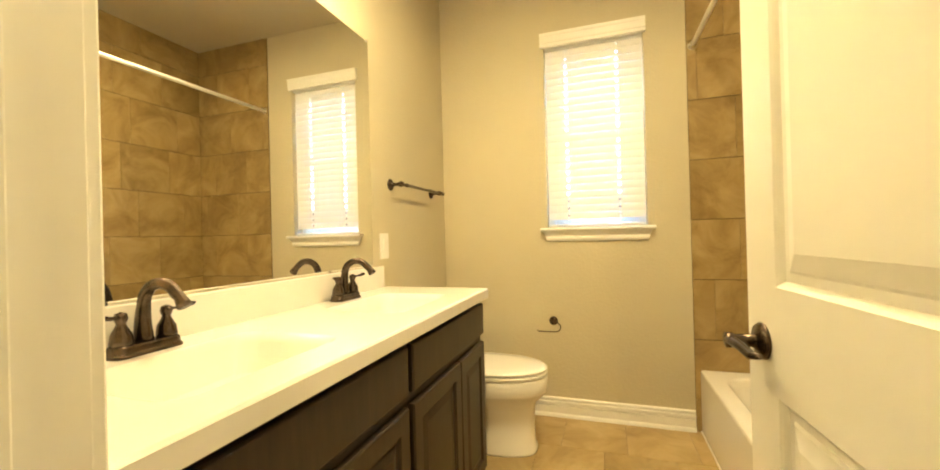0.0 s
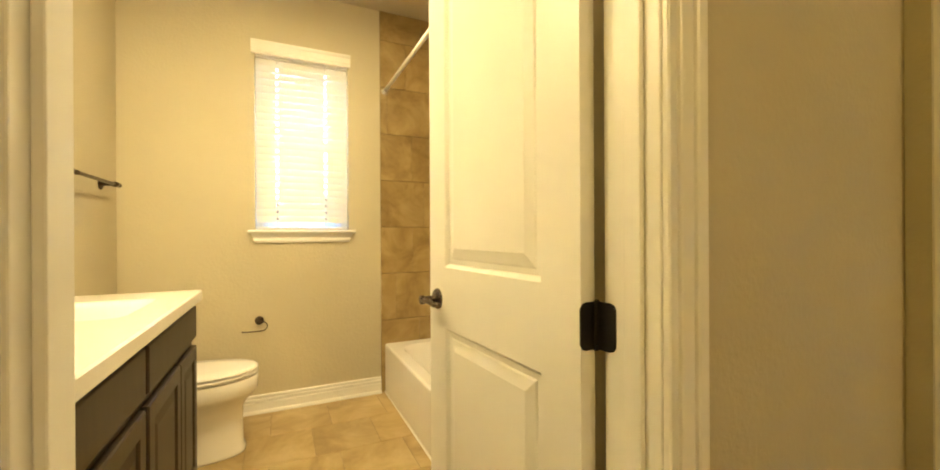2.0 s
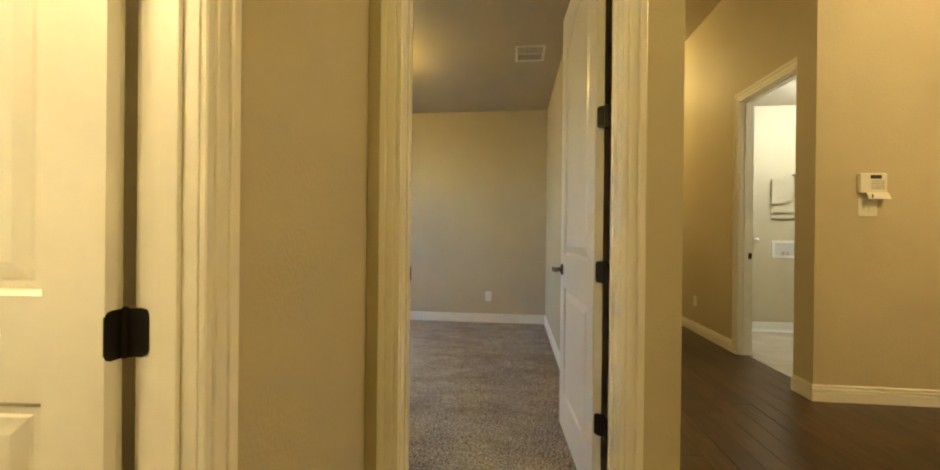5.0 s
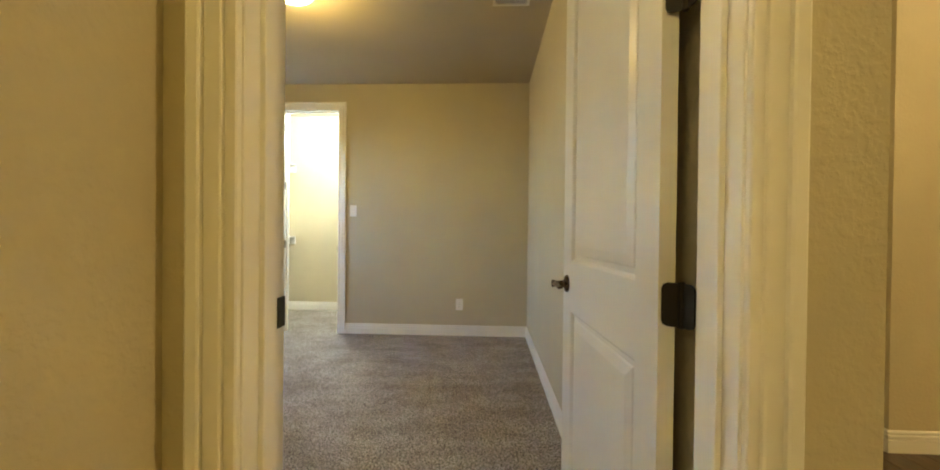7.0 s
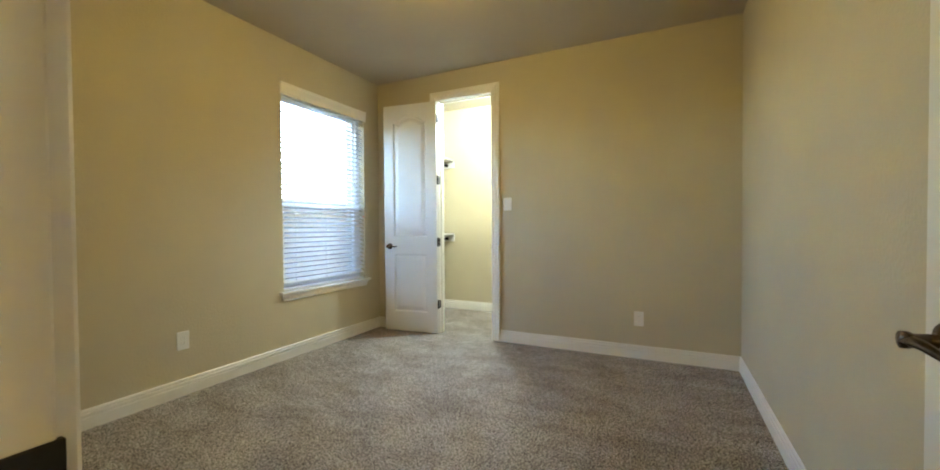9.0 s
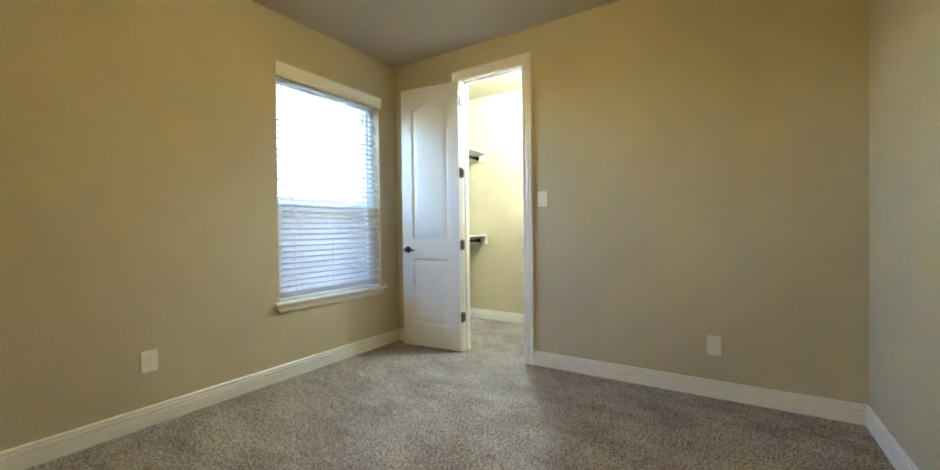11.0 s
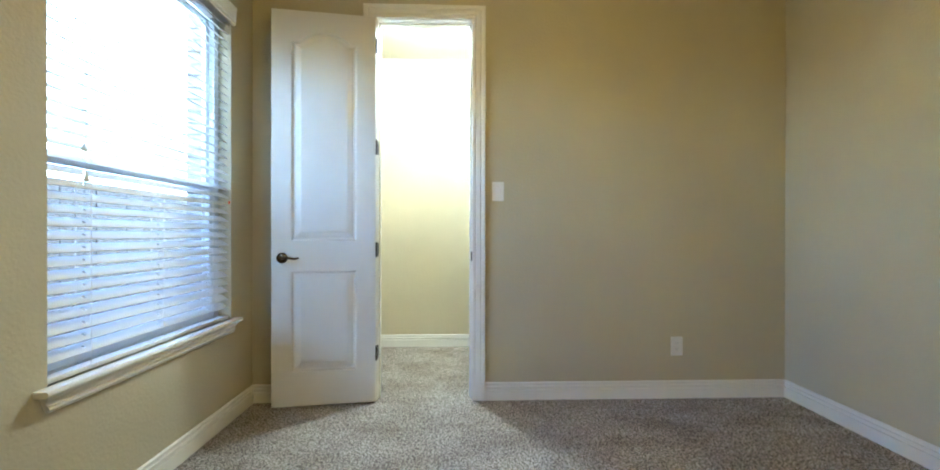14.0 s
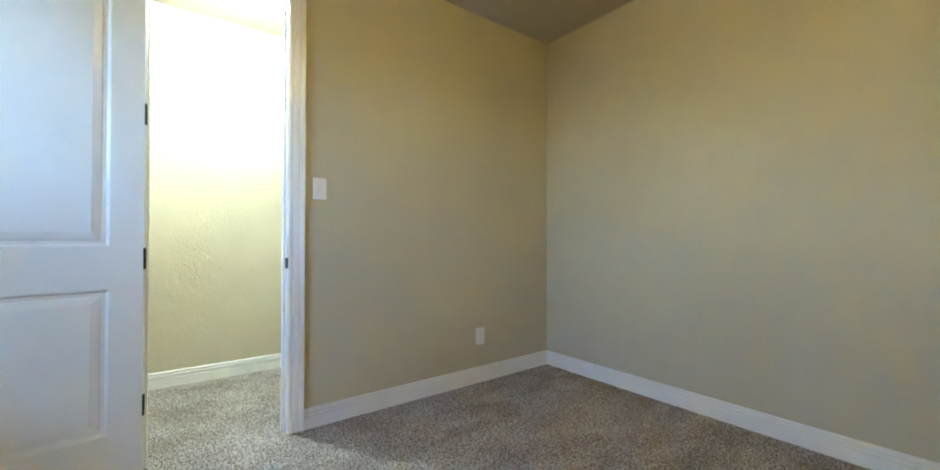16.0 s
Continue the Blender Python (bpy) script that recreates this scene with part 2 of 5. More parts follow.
def grid_solid(x0, x1, y0, y1, z0, z1, holes):
    """A block with box-shaped holes (x0, x1, y0, y1, z0, z1), as one clean mesh."""
    xs = sorted({x0, x1, *[h[i] for h in holes for i in (0, 1) if x0 < h[i] < x1]})
    ys = sorted({y0, y1, *[h[i] for h in holes for i in (2, 3) if y0 < h[i] < y1]})
    zs = sorted({z0, z1, *[h[i] for h in holes for i in (4, 5) if z0 < h[i] < z1]})

    def solid(i, j, k):
        if not (0 <= i < len(xs) - 1 and 0 <= j < len(ys) - 1 and 0 <= k < len(zs) - 1):
            return False
        cx, cy, cz = (xs[i] + xs[i + 1]) / 2, (ys[j] + ys[j + 1]) / 2, (zs[k] + zs[k + 1]) / 2
        return not any(h[0] < cx < h[1] and h[2] < cy < h[3] and h[4] < cz < h[5] for h in holes)

    bm = bmesh.new()
    cache = {}

    def v(i, j, k):
        if (i, j, k) not in cache:
            cache[i, j, k] = bm.verts.new((xs[i], ys[j], zs[k]))
        return cache[i, j, k]

    for i in range(len(xs) - 1):
        for j in range(len(ys) - 1):
            for k in range(len(zs) - 1):
                if not solid(i, j, k):
                    continue
                if not solid(i - 1, j, k):
                    bm.faces.new([v(i, j, k), v(i, j, k + 1), v(i, j + 1, k + 1), v(i, j + 1, k)])
                if not solid(i + 1, j, k):
                    bm.faces.new([v(i + 1, j, k), v(i + 1, j + 1, k), v(i + 1, j + 1, k + 1), v(i + 1, j, k + 1)])
                if not solid(i, j - 1, k):
                    bm.faces.new([v(i, j, k), v(i + 1, j, k), v(i + 1, j, k + 1), v(i, j, k + 1)])
                if not solid(i, j + 1, k):
                    bm.faces.new([v(i, j + 1, k), v(i, j + 1, k + 1), v(i + 1, j + 1, k + 1), v(i + 1, j + 1, k)])
                if not solid(i, j, k - 1):
                    bm.faces.new([v(i, j, k), v(i, j + 1, k), v(i + 1, j + 1, k), v(i + 1, j, k)])
                if not solid(i, j, k + 1):
                    bm.faces.new([v(i, j, k + 1), v(i + 1, j, k + 1), v(i + 1, j + 1, k + 1), v(i, j + 1, k + 1)])
    return bm


def structure(name, bm, mat, label="", category=""):
    return tagged(obj_from(name, bm, mat), label, category, kind="structure")


def lathe(bm, profile, centre=(0, 0, 0), axis="z", seg=24):
    """Turns (radius, height) pairs about an axis through centre."""
    def place(r, h, a):
        c, s = r * math.cos(a), r * math.sin(a)
        p = {"z": (c, s, h), "x": (h, c, s), "y": (c, h, s)}[axis]
        return tuple(p[i] + centre[i] for i in range(3))

    rings = []
    for r, h in profile:
        if r < 1e-6:
            rings.append([bm.verts.new(place(0, h, 0))])
        else:
            rings.append([bm.verts.new(place(r, h, 2 * math.pi * k / seg)) for k in range(seg)])
    for a, b in zip(rings, rings[1:]):
        for k in range(seg):
            q = (k + 1) % seg
            if len(a) == 1 and len(b) > 1:
                bm.faces.new([a[0], b[k], b[q]])
            elif len(b) == 1 and len(a) > 1:
                bm.faces.new([a[k], b[0], a[q]])
            elif len(a) > 1:
                bm.faces.new([a[k], b[k], b[q], a[q]])
    return bm


def tube(bm, pts, radii, seg=12, flat=1.0):
    """A round bar along points, with a radius at each and closed ends."""
    pts = [Vector(p) for p in pts]
    if not hasattr(radii, "__len__"):
        radii = [radii] * len(pts)
    up = Vector((0.123, 0.31, 0.94))
    rings = []
    for i, p in enumerate(pts):
        d = (pts[min(i + 1, len(pts) - 1)] - pts[max(i - 1, 0)]).normalized()
        a = d.cross(up).normalized()
        b = d.cross(a)
        rings.append([bm.verts.new(p + (a * math.cos(2 * math.pi * k / seg) + b * math.sin(2 * math.pi * k / seg) * flat) * radii[i]) for k in range(seg)])
    for r, s in zip(rings, rings[1:]):
        for k in range(seg):
            q = (k + 1) % seg
            bm.faces.new([r[k], s[k], s[q], r[q]])
    bm.faces.new(rings[0])
    bm.faces.new(rings[-1])
    return bm


def rounded(x0, x1, y0, y1, r, n=6):
    pts = []
    for cx, cy, a0 in ((x1 - r, y1 - r, 0), (x0 + r, y1 - r, 90), (x0 + r, y0 + r, 180), (x1 - r, y0 + r, 270)):
        for k in range(n + 1):
            a = radians(a0 + 90 * k / n)
            pts.append((cx + r * math.cos(a), cy + r * math.sin(a)))
    return pts


def loft(bm, loops, cap_first=True, cap_last=True):
    """Joins closed loops of equal length; returns the rings of vertices."""
    rings = [[bm.verts.new(p) for p in lp] for lp in loops]
    n = len(rings[0])
    for a, b in zip(rings, rings[1:]):
        for k in range(n):
            q = (k + 1) % n
            bm.faces.new([a[k], a[q], b[q], b[k]])
    if cap_first:
        bm.faces.new(rings[0])
    if cap_last:
        bm.faces.new(rings[-1])
    return rings


def rounded_plate(bm, x0, x1, y0, y1, z0, z1, r=0.006):
    loft(bm, [[(x, y, z0) for x, y in rounded(x0, x1, y0, y1, r, 4)],
              [(x, y, z1 - 0.001) for x, y in rounded(x0, x1, y0, y1, r, 4)],
              [(x, y, z1) for x, y in rounded(x0 + 0.0015, x1 - 0.0015, y0 + 0.0015, y1 - 0.0015, r, 4)]])
    return bm

# ---- the plan, in metres ----
CEIL = 2.74
HALL_CEIL = 3.66
DOOR_H = 2.45
BATH_X0, BATH_X1, BATH_Y0, BATH_Y1 = -0.275, 1.95, 1.085, 3.435
BED_X0, BED_X1, BED_Y0, BED_Y1 = 2.085, 5.687, -0.012, 3.46
HALL_WALL_Y, BED_WALL_X = 0.970, 1.950
BATH_DOOR = (0.363, 1.097)
BED_DOOR = (0.022, 0.830)
CLOSET_DOOR = (2.068, 2.672)
BWIN = (0.416, 0.992, 1.165, 2.33)
WIN = (4.398, 5.442, 0.585, 2.33)

# ---- walls, floors, ceilings ----
structure("wall_bath_north", grid_solid(-0.40, 2.085, BATH_Y1, 3.60, -0.02, CEIL, [(BWIN[0], BWIN[1], 3.0, 4.0, BWIN[2], BWIN[3])]), M_WALL, "beige painted bathroom wall with a window opening", "wall")
structure("wall_bath_west", boxes((-0.40, BATH_X0, 0.97, BATH_Y1, -0.02, CEIL)), M_WALL, "beige painted wall behind the vanity", "wall")
structure("wall_bath_south", grid_solid(-0.90, BED_WALL_X, HALL_WALL_Y, BATH_Y0, -0.02, CEIL, [(BATH_DOOR[0] - 0.02, BATH_DOOR[1] + 0.02, 0, 2, -1, DOOR_H + 0.02)]), M_WALL, "beige painted wall with the bathroom doorway", "wall")
structure("wall_tub_end", boxes((1.225, BATH_X1, 1.80, 1.905, -0.02, CEIL)), M_WALL, "short beige wall at the end of the tub", "wall")
structure("wall_bedroom_west", grid_solid(BED_WALL_X, BED_X0, -0.20, 3.60, -0.02, HALL_CEIL, [(1, 3, BED_DOOR[0] - 0.02, BED_DOOR[1] + 0.02, -1, DOOR_H + 0.02)]), M_WALL, "beige textured wall with the bedroom doorway", "wall")
structure("wall_bedroom_south", boxes((BED_X0, BED_X1, -0.20, BED_Y0, -0.02, HALL_CEIL)), M_WALL, "plain beige bedroom wall", "wall")
structure("wall_bedroom_east", grid_solid(BED_X1, BED_X1 + 0.115, -1.775, 3.60, -0.02, CEIL, [(5, 6, CLOSET_DOOR[0] - 0.02, CLOSET_DOOR[1] + 0.02, -1, DOOR_H + 0.02), (5, 7, -1.775, -0.20, -1, 4)]), M_WALL, "beige bedroom wall with the closet doorway", "wall")
structure("wall_bedroom_north", grid_solid(BED_X0, 7.07, BED_Y1, 3.60, -0.02, CEIL, [(WIN[0], WIN[1], 3, 4, WIN[2], WIN[3])]), M_WALL, "beige bedroom wall with a window opening", "wall")
structure("wall_closet_east", boxes((6.95, 7.07, 1.30, BED_Y1, -0.02, CEIL)), M_WALL, "plain painted closet wall", "wall")
structure("wall_closet_south", boxes((BED_X1 + 0.115, 6.95, 1.18, 1.30, -0.02, CEIL)), M_WALL, "plain painted closet side wall", "wall")
structure("wall_alcove_west", boxes((-1.02, -0.90, -4.9, HALL_WALL_Y + 0.115, -0.02, HALL_CEIL)), M_WALL, "beige hall wall", "wall")
structure("wall_hall_north", boxes((BED_X1, 8.0, -0.20, -0.08, -0.02, HALL_CEIL)), M_WALL, "beige hall wall", "wall")
structure("wall_laundry_north", grid_solid(3.71, 8.0, -1.895, -1.775, -0.02, HALL_CEIL, [(3.80, 4.62, -3, 0, -1, DOOR_H + 0.02)]), M_WALL, "beige hall wall with the laundry doorway", "wall")
structure("wall_hall_pier", boxes((3.508, 3.71, -4.9, -1.700, -0.02, HALL_CEIL)), M_WALL, "projecting beige hall wall with the alarm keypad", "wall")
structure("wall_hall_south", boxes((-0.90, 3.508, -5.02, -4.9, -0.02, HALL_CEIL)), M_WALL, "beige hall wall", "wall")
structure("wall_hall_east", boxes((8.0, 8.12, -1.895, -0.08, -0.02, HALL_CEIL)), M_WALL, "beige wall at the end of the hall", "wall")
structure("wall_laundry_east", boxes((5.70, 5.82, -3.9, -1.895, -0.02, CEIL)), M_WALL, "pale laundry wall", "wall")
structure("wall_laundry_south", boxes((3.71, 5.82, -4.02, -3.9, -0.02, CEIL)), M_WALL, "pale laundry wall", "wall")
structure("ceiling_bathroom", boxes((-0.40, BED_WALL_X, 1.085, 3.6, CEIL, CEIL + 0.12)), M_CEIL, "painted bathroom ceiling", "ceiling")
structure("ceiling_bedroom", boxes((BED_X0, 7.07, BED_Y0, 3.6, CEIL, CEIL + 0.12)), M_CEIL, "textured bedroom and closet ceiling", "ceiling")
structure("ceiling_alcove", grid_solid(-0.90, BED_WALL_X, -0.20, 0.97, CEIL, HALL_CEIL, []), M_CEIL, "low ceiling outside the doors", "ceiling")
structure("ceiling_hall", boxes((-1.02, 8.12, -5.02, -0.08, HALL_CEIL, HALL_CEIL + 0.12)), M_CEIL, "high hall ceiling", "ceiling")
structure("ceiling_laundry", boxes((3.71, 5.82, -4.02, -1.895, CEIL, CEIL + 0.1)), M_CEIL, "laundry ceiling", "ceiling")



def carpet(name, x0, x1, y0, y1, step):
    """A sheet of carpet whose tufts stand up unevenly."""
    rng = np.random.default_rng(5)
    nx, ny = int((x1 - x0) / step), int((y1 - y0) / step)
    gx, gy = np.meshgrid(np.linspace(x0, x1, nx + 1), np.linspace(y0, y1, ny + 1), indexing="ij")
    z = rng.uniform(-0.0045, 0.0035, gx.shape)
    jx, jy = rng.uniform(-0.3, 0.3, gx.shape) * step, rng.uniform(-0.3, 0.3, gx.shape) * step
    jx[0, :] = jx[-1, :] = 0
    jy[:, 0] = jy[:, -1] = 0
    co = np.stack([gx + jx, gy + jy, z], axis=-1).reshape(-1, 3)
    idx = np.arange((nx + 1) * (ny + 1)).reshape(nx + 1, ny + 1)
    quads = np.stack([idx[:-1, :-1], idx[1:, :-1], idx[1:, 1:], idx[:-1, 1:]], axis=-1).reshape(-1, 4)
    me = bpy.data.meshes.new(name)
    me.from_pydata(co.tolist(), [], quads.tolist())
    me.polygons.foreach_set("use_smooth", [True] * len(quads))
    me.materials.append(M_CARPET)
    return tagged(new(name, me), "grey-brown cut pile carpet with brushed streaks", "carpet", kind="structure")


carpet("floor_carpet", 2.02, 6.95, BED_Y0, BED_Y1, 0.0085)
structure("floor_pad", boxes((2.02, 6.95, BED_Y0, BED_Y1, -0.04, -0.008)), M_DARK, "carpet underlay", "floor")

# ---- trim ----
BASE_PROFILE = ((0, 0), (0.015, 0), (0.015, 0.064), (0.014, 0.066), (0.005, 0.067), (0.005, 0.0735), (0.0145, 0.0745), (0.0145, 0.088), (0.012, 0.0905), (0.004, 0.0915), (0.004, 0.098), (0.0115, 0.099), (0.011, 0.109), (0.005, 0.115), (0, 0.115))
CASE_PROFILE = ((0, 0), (0, 0.01), (0.0026, 0.013), (0.0171, 0.013), (0.0193, 0.0085), (0.0227, 0.0085), (0.0249, 0.0135), (0.0283, 0.015), (0.0514, 0.0165), (0.0536, 0.011), (0.057, 0.011), (0.0591, 0.0175), (0.0634, 0.0195), (0.0797, 0.021), (0.084, 0.018), (0.084, 0))


def baseboard(name, a, b, inward, label="white baseboard with a stepped top", shoe=False):
    """A moulding along the wall from a to b; inward is the unit step into the room."""
    bm = bmesh.new()
    loft(bm, [[(p[0] + inward[0] * d, p[1] + inward[1] * d, z) for d, z in BASE_PROFILE] for p in (a, b)])
    if shoe:
        prof = [(0.0145 + 0.014 * math.cos(radians(t)), 0.020 * math.sin(radians(t))) for t in (0, 25, 50, 75, 90)] + [(0.0145, 0)]
        loft(bm, [[(p[0] + inward[0] * d, p[1] + inward[1] * d, z) for d, z in prof] for p in (a, b)])
    return tagged(obj_from(name, bm, M_TRIM), label, "baseboard", kind="structure")


def casing(name, axis, face, out, lo, hi, top, parent=None):
    """A mitred moulding round an opening in the plane axis = face, standing out by the sign out."""
    lo, hi, top = lo - 0.005, hi + 0.005, top + 0.005
    loops = []
    for corner in range(4):
        lp = []
        for u, d in CASE_PROFILE:
            a = lo - u if corner < 2 else hi + u
            z = 0.0 if corner in (0, 3) else top + u
            p = face + out * d
            lp.append((p, a, z) if axis == "x" else (a, p, z))
        loops.append(lp)
    bm = bmesh.new()
    loft(bm, loops)
    return tagged(obj_from(name, bm, M_TRIM, parent), "white fluted door casing")


def jamb(name, axis, w0, w1, lo, hi, top, stop, parent=None):
    """The lining of a doorway through a wall from w0 to w1, with its stop."""
    def bx(wa, wb, a0, a1, z0, z1):
        return (wa, wb, a0, a1, z0, z1) if axis == "x" else (a0, a1, wa, wb, z0, z1)
    t = 0.02
    bm = boxes(bx(w0, w1, lo - t, lo, 0, top + t), bx(w0, w1, hi, hi + t, 0, top + t), bx(w0, w1, lo, hi, top, top + t),
               bx(stop[0], stop[1], lo, lo + 0.011, 0, top - 0.011), bx(stop[0], stop[1], hi - 0.011, hi, 0, top - 0.011), bx(stop[0], stop[1], lo, hi, top - 0.011, top))
    return obj_from(name, bm, M_TRIM, parent, bevel=0.002)


def doorway(name, axis, w0, w1, lo, hi, top, stop, label, sides=(True, True)):
    e = thing(name, label, "door frame", kind="structure")
    jamb("jamb", axis, w0, w1, lo, hi, top, stop, e)
    if sides[0]:
        casing("casing", axis, w0, -1, lo, hi, top, e)
    if sides[1]:
        casing("casing", axis, w1, 1, lo, hi, top, e)
    return e


frame_bath = doorway("door_frame_bathroom", "y", HALL_WALL_Y, BATH_Y0, *BATH_DOOR, DOOR_H, (HALL_WALL_Y + 0.03, HALL_WALL_Y + 0.065), "cream painted frame and fluted casing of the bathroom doorway")
frame_bed = doorway("door_frame_bedroom", "x", BED_WALL_X, BED_X0, *BED_DOOR, DOOR_H, (BED_WALL_X + 0.045, BED_WALL_X + 0.083), "cream painted frame and fluted casing of the bedroom doorway")
frame_closet = doorway("door_frame_closet", "x", BED_X1, BED_X1 + 0.115, *CLOSET_DOOR, DOOR_H, (BED_X1 + 0.045, BED_X1 + 0.08), "white frame and casing of the closet doorway")
frame_laundry = doorway("door_frame_laundry", "y", -1.895, -1.775, 3.82, 4.60, DOOR_H, (-1.85, -1.81), "cream frame and casing of the laundry doorway", (False, True))


def strike(parent, x0, x1, y0, y1, z0, z1):
    bm = boxes((x0, x1, y0, y1, z0, z1))
    return part("strike_plate", bm, M_HINGE, parent, "black bronze strike plate", bevel=0.001)


strike(frame_bed, BED_X0 - 0.026, BED_X0 + 0.003, BED_DOOR[1] - 0.002, BED_DOOR[1] + 0.004, 0.945, 1.005)
strike(frame_closet, BED_X1 - 0.004, BED_X1 + 0.036, CLOSET_DOOR[0] - 0.004, CLOSET_DOOR[0] + 0.0035, 0.900, 0.957)
strike(frame_laundry, 4.596, 4.602, -1.885, -1.850, 0.93, 0.99)

CW = 0.090
baseboard("baseboard_bed_east", (BED_X1, BED_Y0), (BED_X1, CLOSET_DOOR[0] - CW), (-1, 0))
baseboard("baseboard_bed_east_b", (BED_X1, CLOSET_DOOR[1] + CW), (BED_X1, BED_Y1), (-1, 0))
baseboard("baseboard_bed_north", (BED_X0, BED_Y1), (BED_X1 - 0.014, BED_Y1), (0, -1))
baseboard("baseboard_bed_south", (BED_X0, BED_Y0), (BED_X1 - 0.014, BED_Y0), (0, 1))
baseboard("baseboard_bed_west", (BED_X0, BED_DOOR[1] + CW), (BED_X0, BED_Y1 - 0.014), (1, 0))
baseboard("baseboard_closet_east", (6.95, 1.30), (6.95, BED_Y1), (-1, 0))
baseboard("baseboard_closet_south", (5.802, 1.30), (6.936, 1.30), (0, 1))
baseboard("baseboard_closet_north", (5.802, BED_Y1), (6.936, BED_Y1), (0, -1))
baseboard("baseboard_bath_north", (-0.275, BATH_Y1), (1.212, BATH_Y1), (0, -1), "cream baseboard with a shoe moulding", shoe=True)
baseboard("baseboard_bath_south", (BATH_DOOR[1] + CW, BATH_Y0), (1.90, BATH_Y0), (0, 1), shoe=True)
baseboard("baseboard_alcove", (BATH_DOOR[1] + CW, HALL_WALL_Y), (BED_WALL_X, HALL_WALL_Y), (0, -1))
baseboard("baseboard_alcove_b", (-0.90, HALL_WALL_Y), (BATH_DOOR[0] - CW, HALL_WALL_Y), (0, -1))
baseboard("baseboard_hall_west", (BED_WALL_X, -0.20), (BED_WALL_X, BED_DOOR[0] - CW), (-1, 0))
baseboard("baseboard_hall_north", (BED_WALL_X - 0.014, -0.20), (8.0, -0.20), (0, -1))
baseboard("baseboard_hall_south", (4.60 + CW, -1.775), (8.0, -1.775), (0, 1))
baseboard("baseboard_pier", (3.508, -4.9), (3.508, -1.686), (-1, 0))
baseboard("baseboard_pier_b", (3.508, -1.700), (3.71, -1.700), (0, 1))
baseboard("baseboard_laundry_east", (5.70, -3.9), (5.70, -1.895), (-1, 0), shoe=True)
baseboard("baseboard_laundry_north", (4.62, -1.895), (5.686, -1.895), (0, -1), shoe=True)

# ---- doors ----


def panel_outline(u0, u1, z0, z1, inset, arch):
    u0, u1, z0, z1 = u0 + inset, u1 - inset, z0 + inset, z1 - inset
    pts = [(u0, z0), (u1, z0)]
    n = 14
    if arch:
        sag = arch * (u1 - u0)
        flat = 0.10 * (u1 - u0)
        pts.append((u1, z1 - sag))
        for k in range(n + 1):
            s = k / n
            u = u1 - flat - (u1 - u0 - 2 * flat) * s
            pts.append((u, z1 - sag + sag * math.sin(math.pi * s) ** 0.75))
        pts.append((u0, z1 - sag))
    else:
        pts += [(u1, z1), (u0, z1)]
    return pts


def door_leaf(bm, w, h, t, panels):
    """A moulded leaf: u along x from 0 to w, faces at y = 0 and y = -t."""
    for side in (0, 1):
        y0, s = (0.0, -1) if side == 0 else (-t, 1)
        outer = [bm.verts.new((u, y0, z)) for u, z in ((0, 0.012), (w, 0.012), (w, h), (0, h))]
        edges = [bm.edges.new((outer[k], outer[(k + 1) % 4])) for k in range(4)]
        if side == 0:
            front = outer
        for u0, u1, z0, z1, arch in panels:
            rings = []
            for inset, depth in ((-0.004, 0), (0.001, 0.004), (0.007, 0.011), (0.021, 0.011), (0.026, 0.008), (0.052, 0.002), (0.054, 0.0015)):
                rings.append([bm.verts.new((u, y0 + s * depth, z)) for u, z in panel_outline(u0, u1, z0, z1, inset, arch)])
            n = len(rings[0])
            for a, b in zip(rings, rings[1:]):
                for k in range(n):
                    q = (k + 1) % n
                    bm.faces.new([a[k], a[q], b[q], b[k]])
            bm.faces.new(rings[-1])
            edges += [bm.edges.get((rings[0][k], rings[0][(k + 1) % n])) for k in range(n)]
        bmesh.ops.triangle_fill(bm, edges=edges, use_beauty=True)
        if side == 1:
            for k in range(4):
                q = (k + 1) % 4
                bm.faces.new([front[k], front[q], outer[q], outer[k]])
    return bm


def lever(parent, u, z, y, out, toward, label="dark bronze lever handle"):
    """A round rose with a curved lever; toward is the way along the door that the lever points."""
    bm = bmesh.new()
    lathe(bm, [(0.0, 0.0), (0.033, 0.0), (0.033, 0.004), (0.029, 0.009), (0.018, 0.012), (0.012, 0.016), (0.011, 0.045), (0.014, 0.050), (0.014, 0.060), (0.0, 0.063)], (0, 0, 0), "y", 24)
    for v in bm.verts:
        v.co.y *= out
        v.co += Vector((u, y, z))
    rose = part("door_handle", bm, M_BRONZE, parent, label, smooth=True)
    arm = tube(bmesh.new(), [(u, y + out * 0.052, z), (u + toward * 0.02, y + out * 0.054, z + 0.002), (u + toward * 0.05, y + out * 0.052, z + 0.001), (u + toward * 0.085, y + out * 0.050, z - 0.004), (u + toward * 0.108, y + out * 0.047, z + 0.001)],
               [0.011, 0.010, 0.009, 0.0085, 0.006], 12, 0.8)
    part("lever", arm, M_BRONZE, rose, "curved bronze lever", smooth=True)


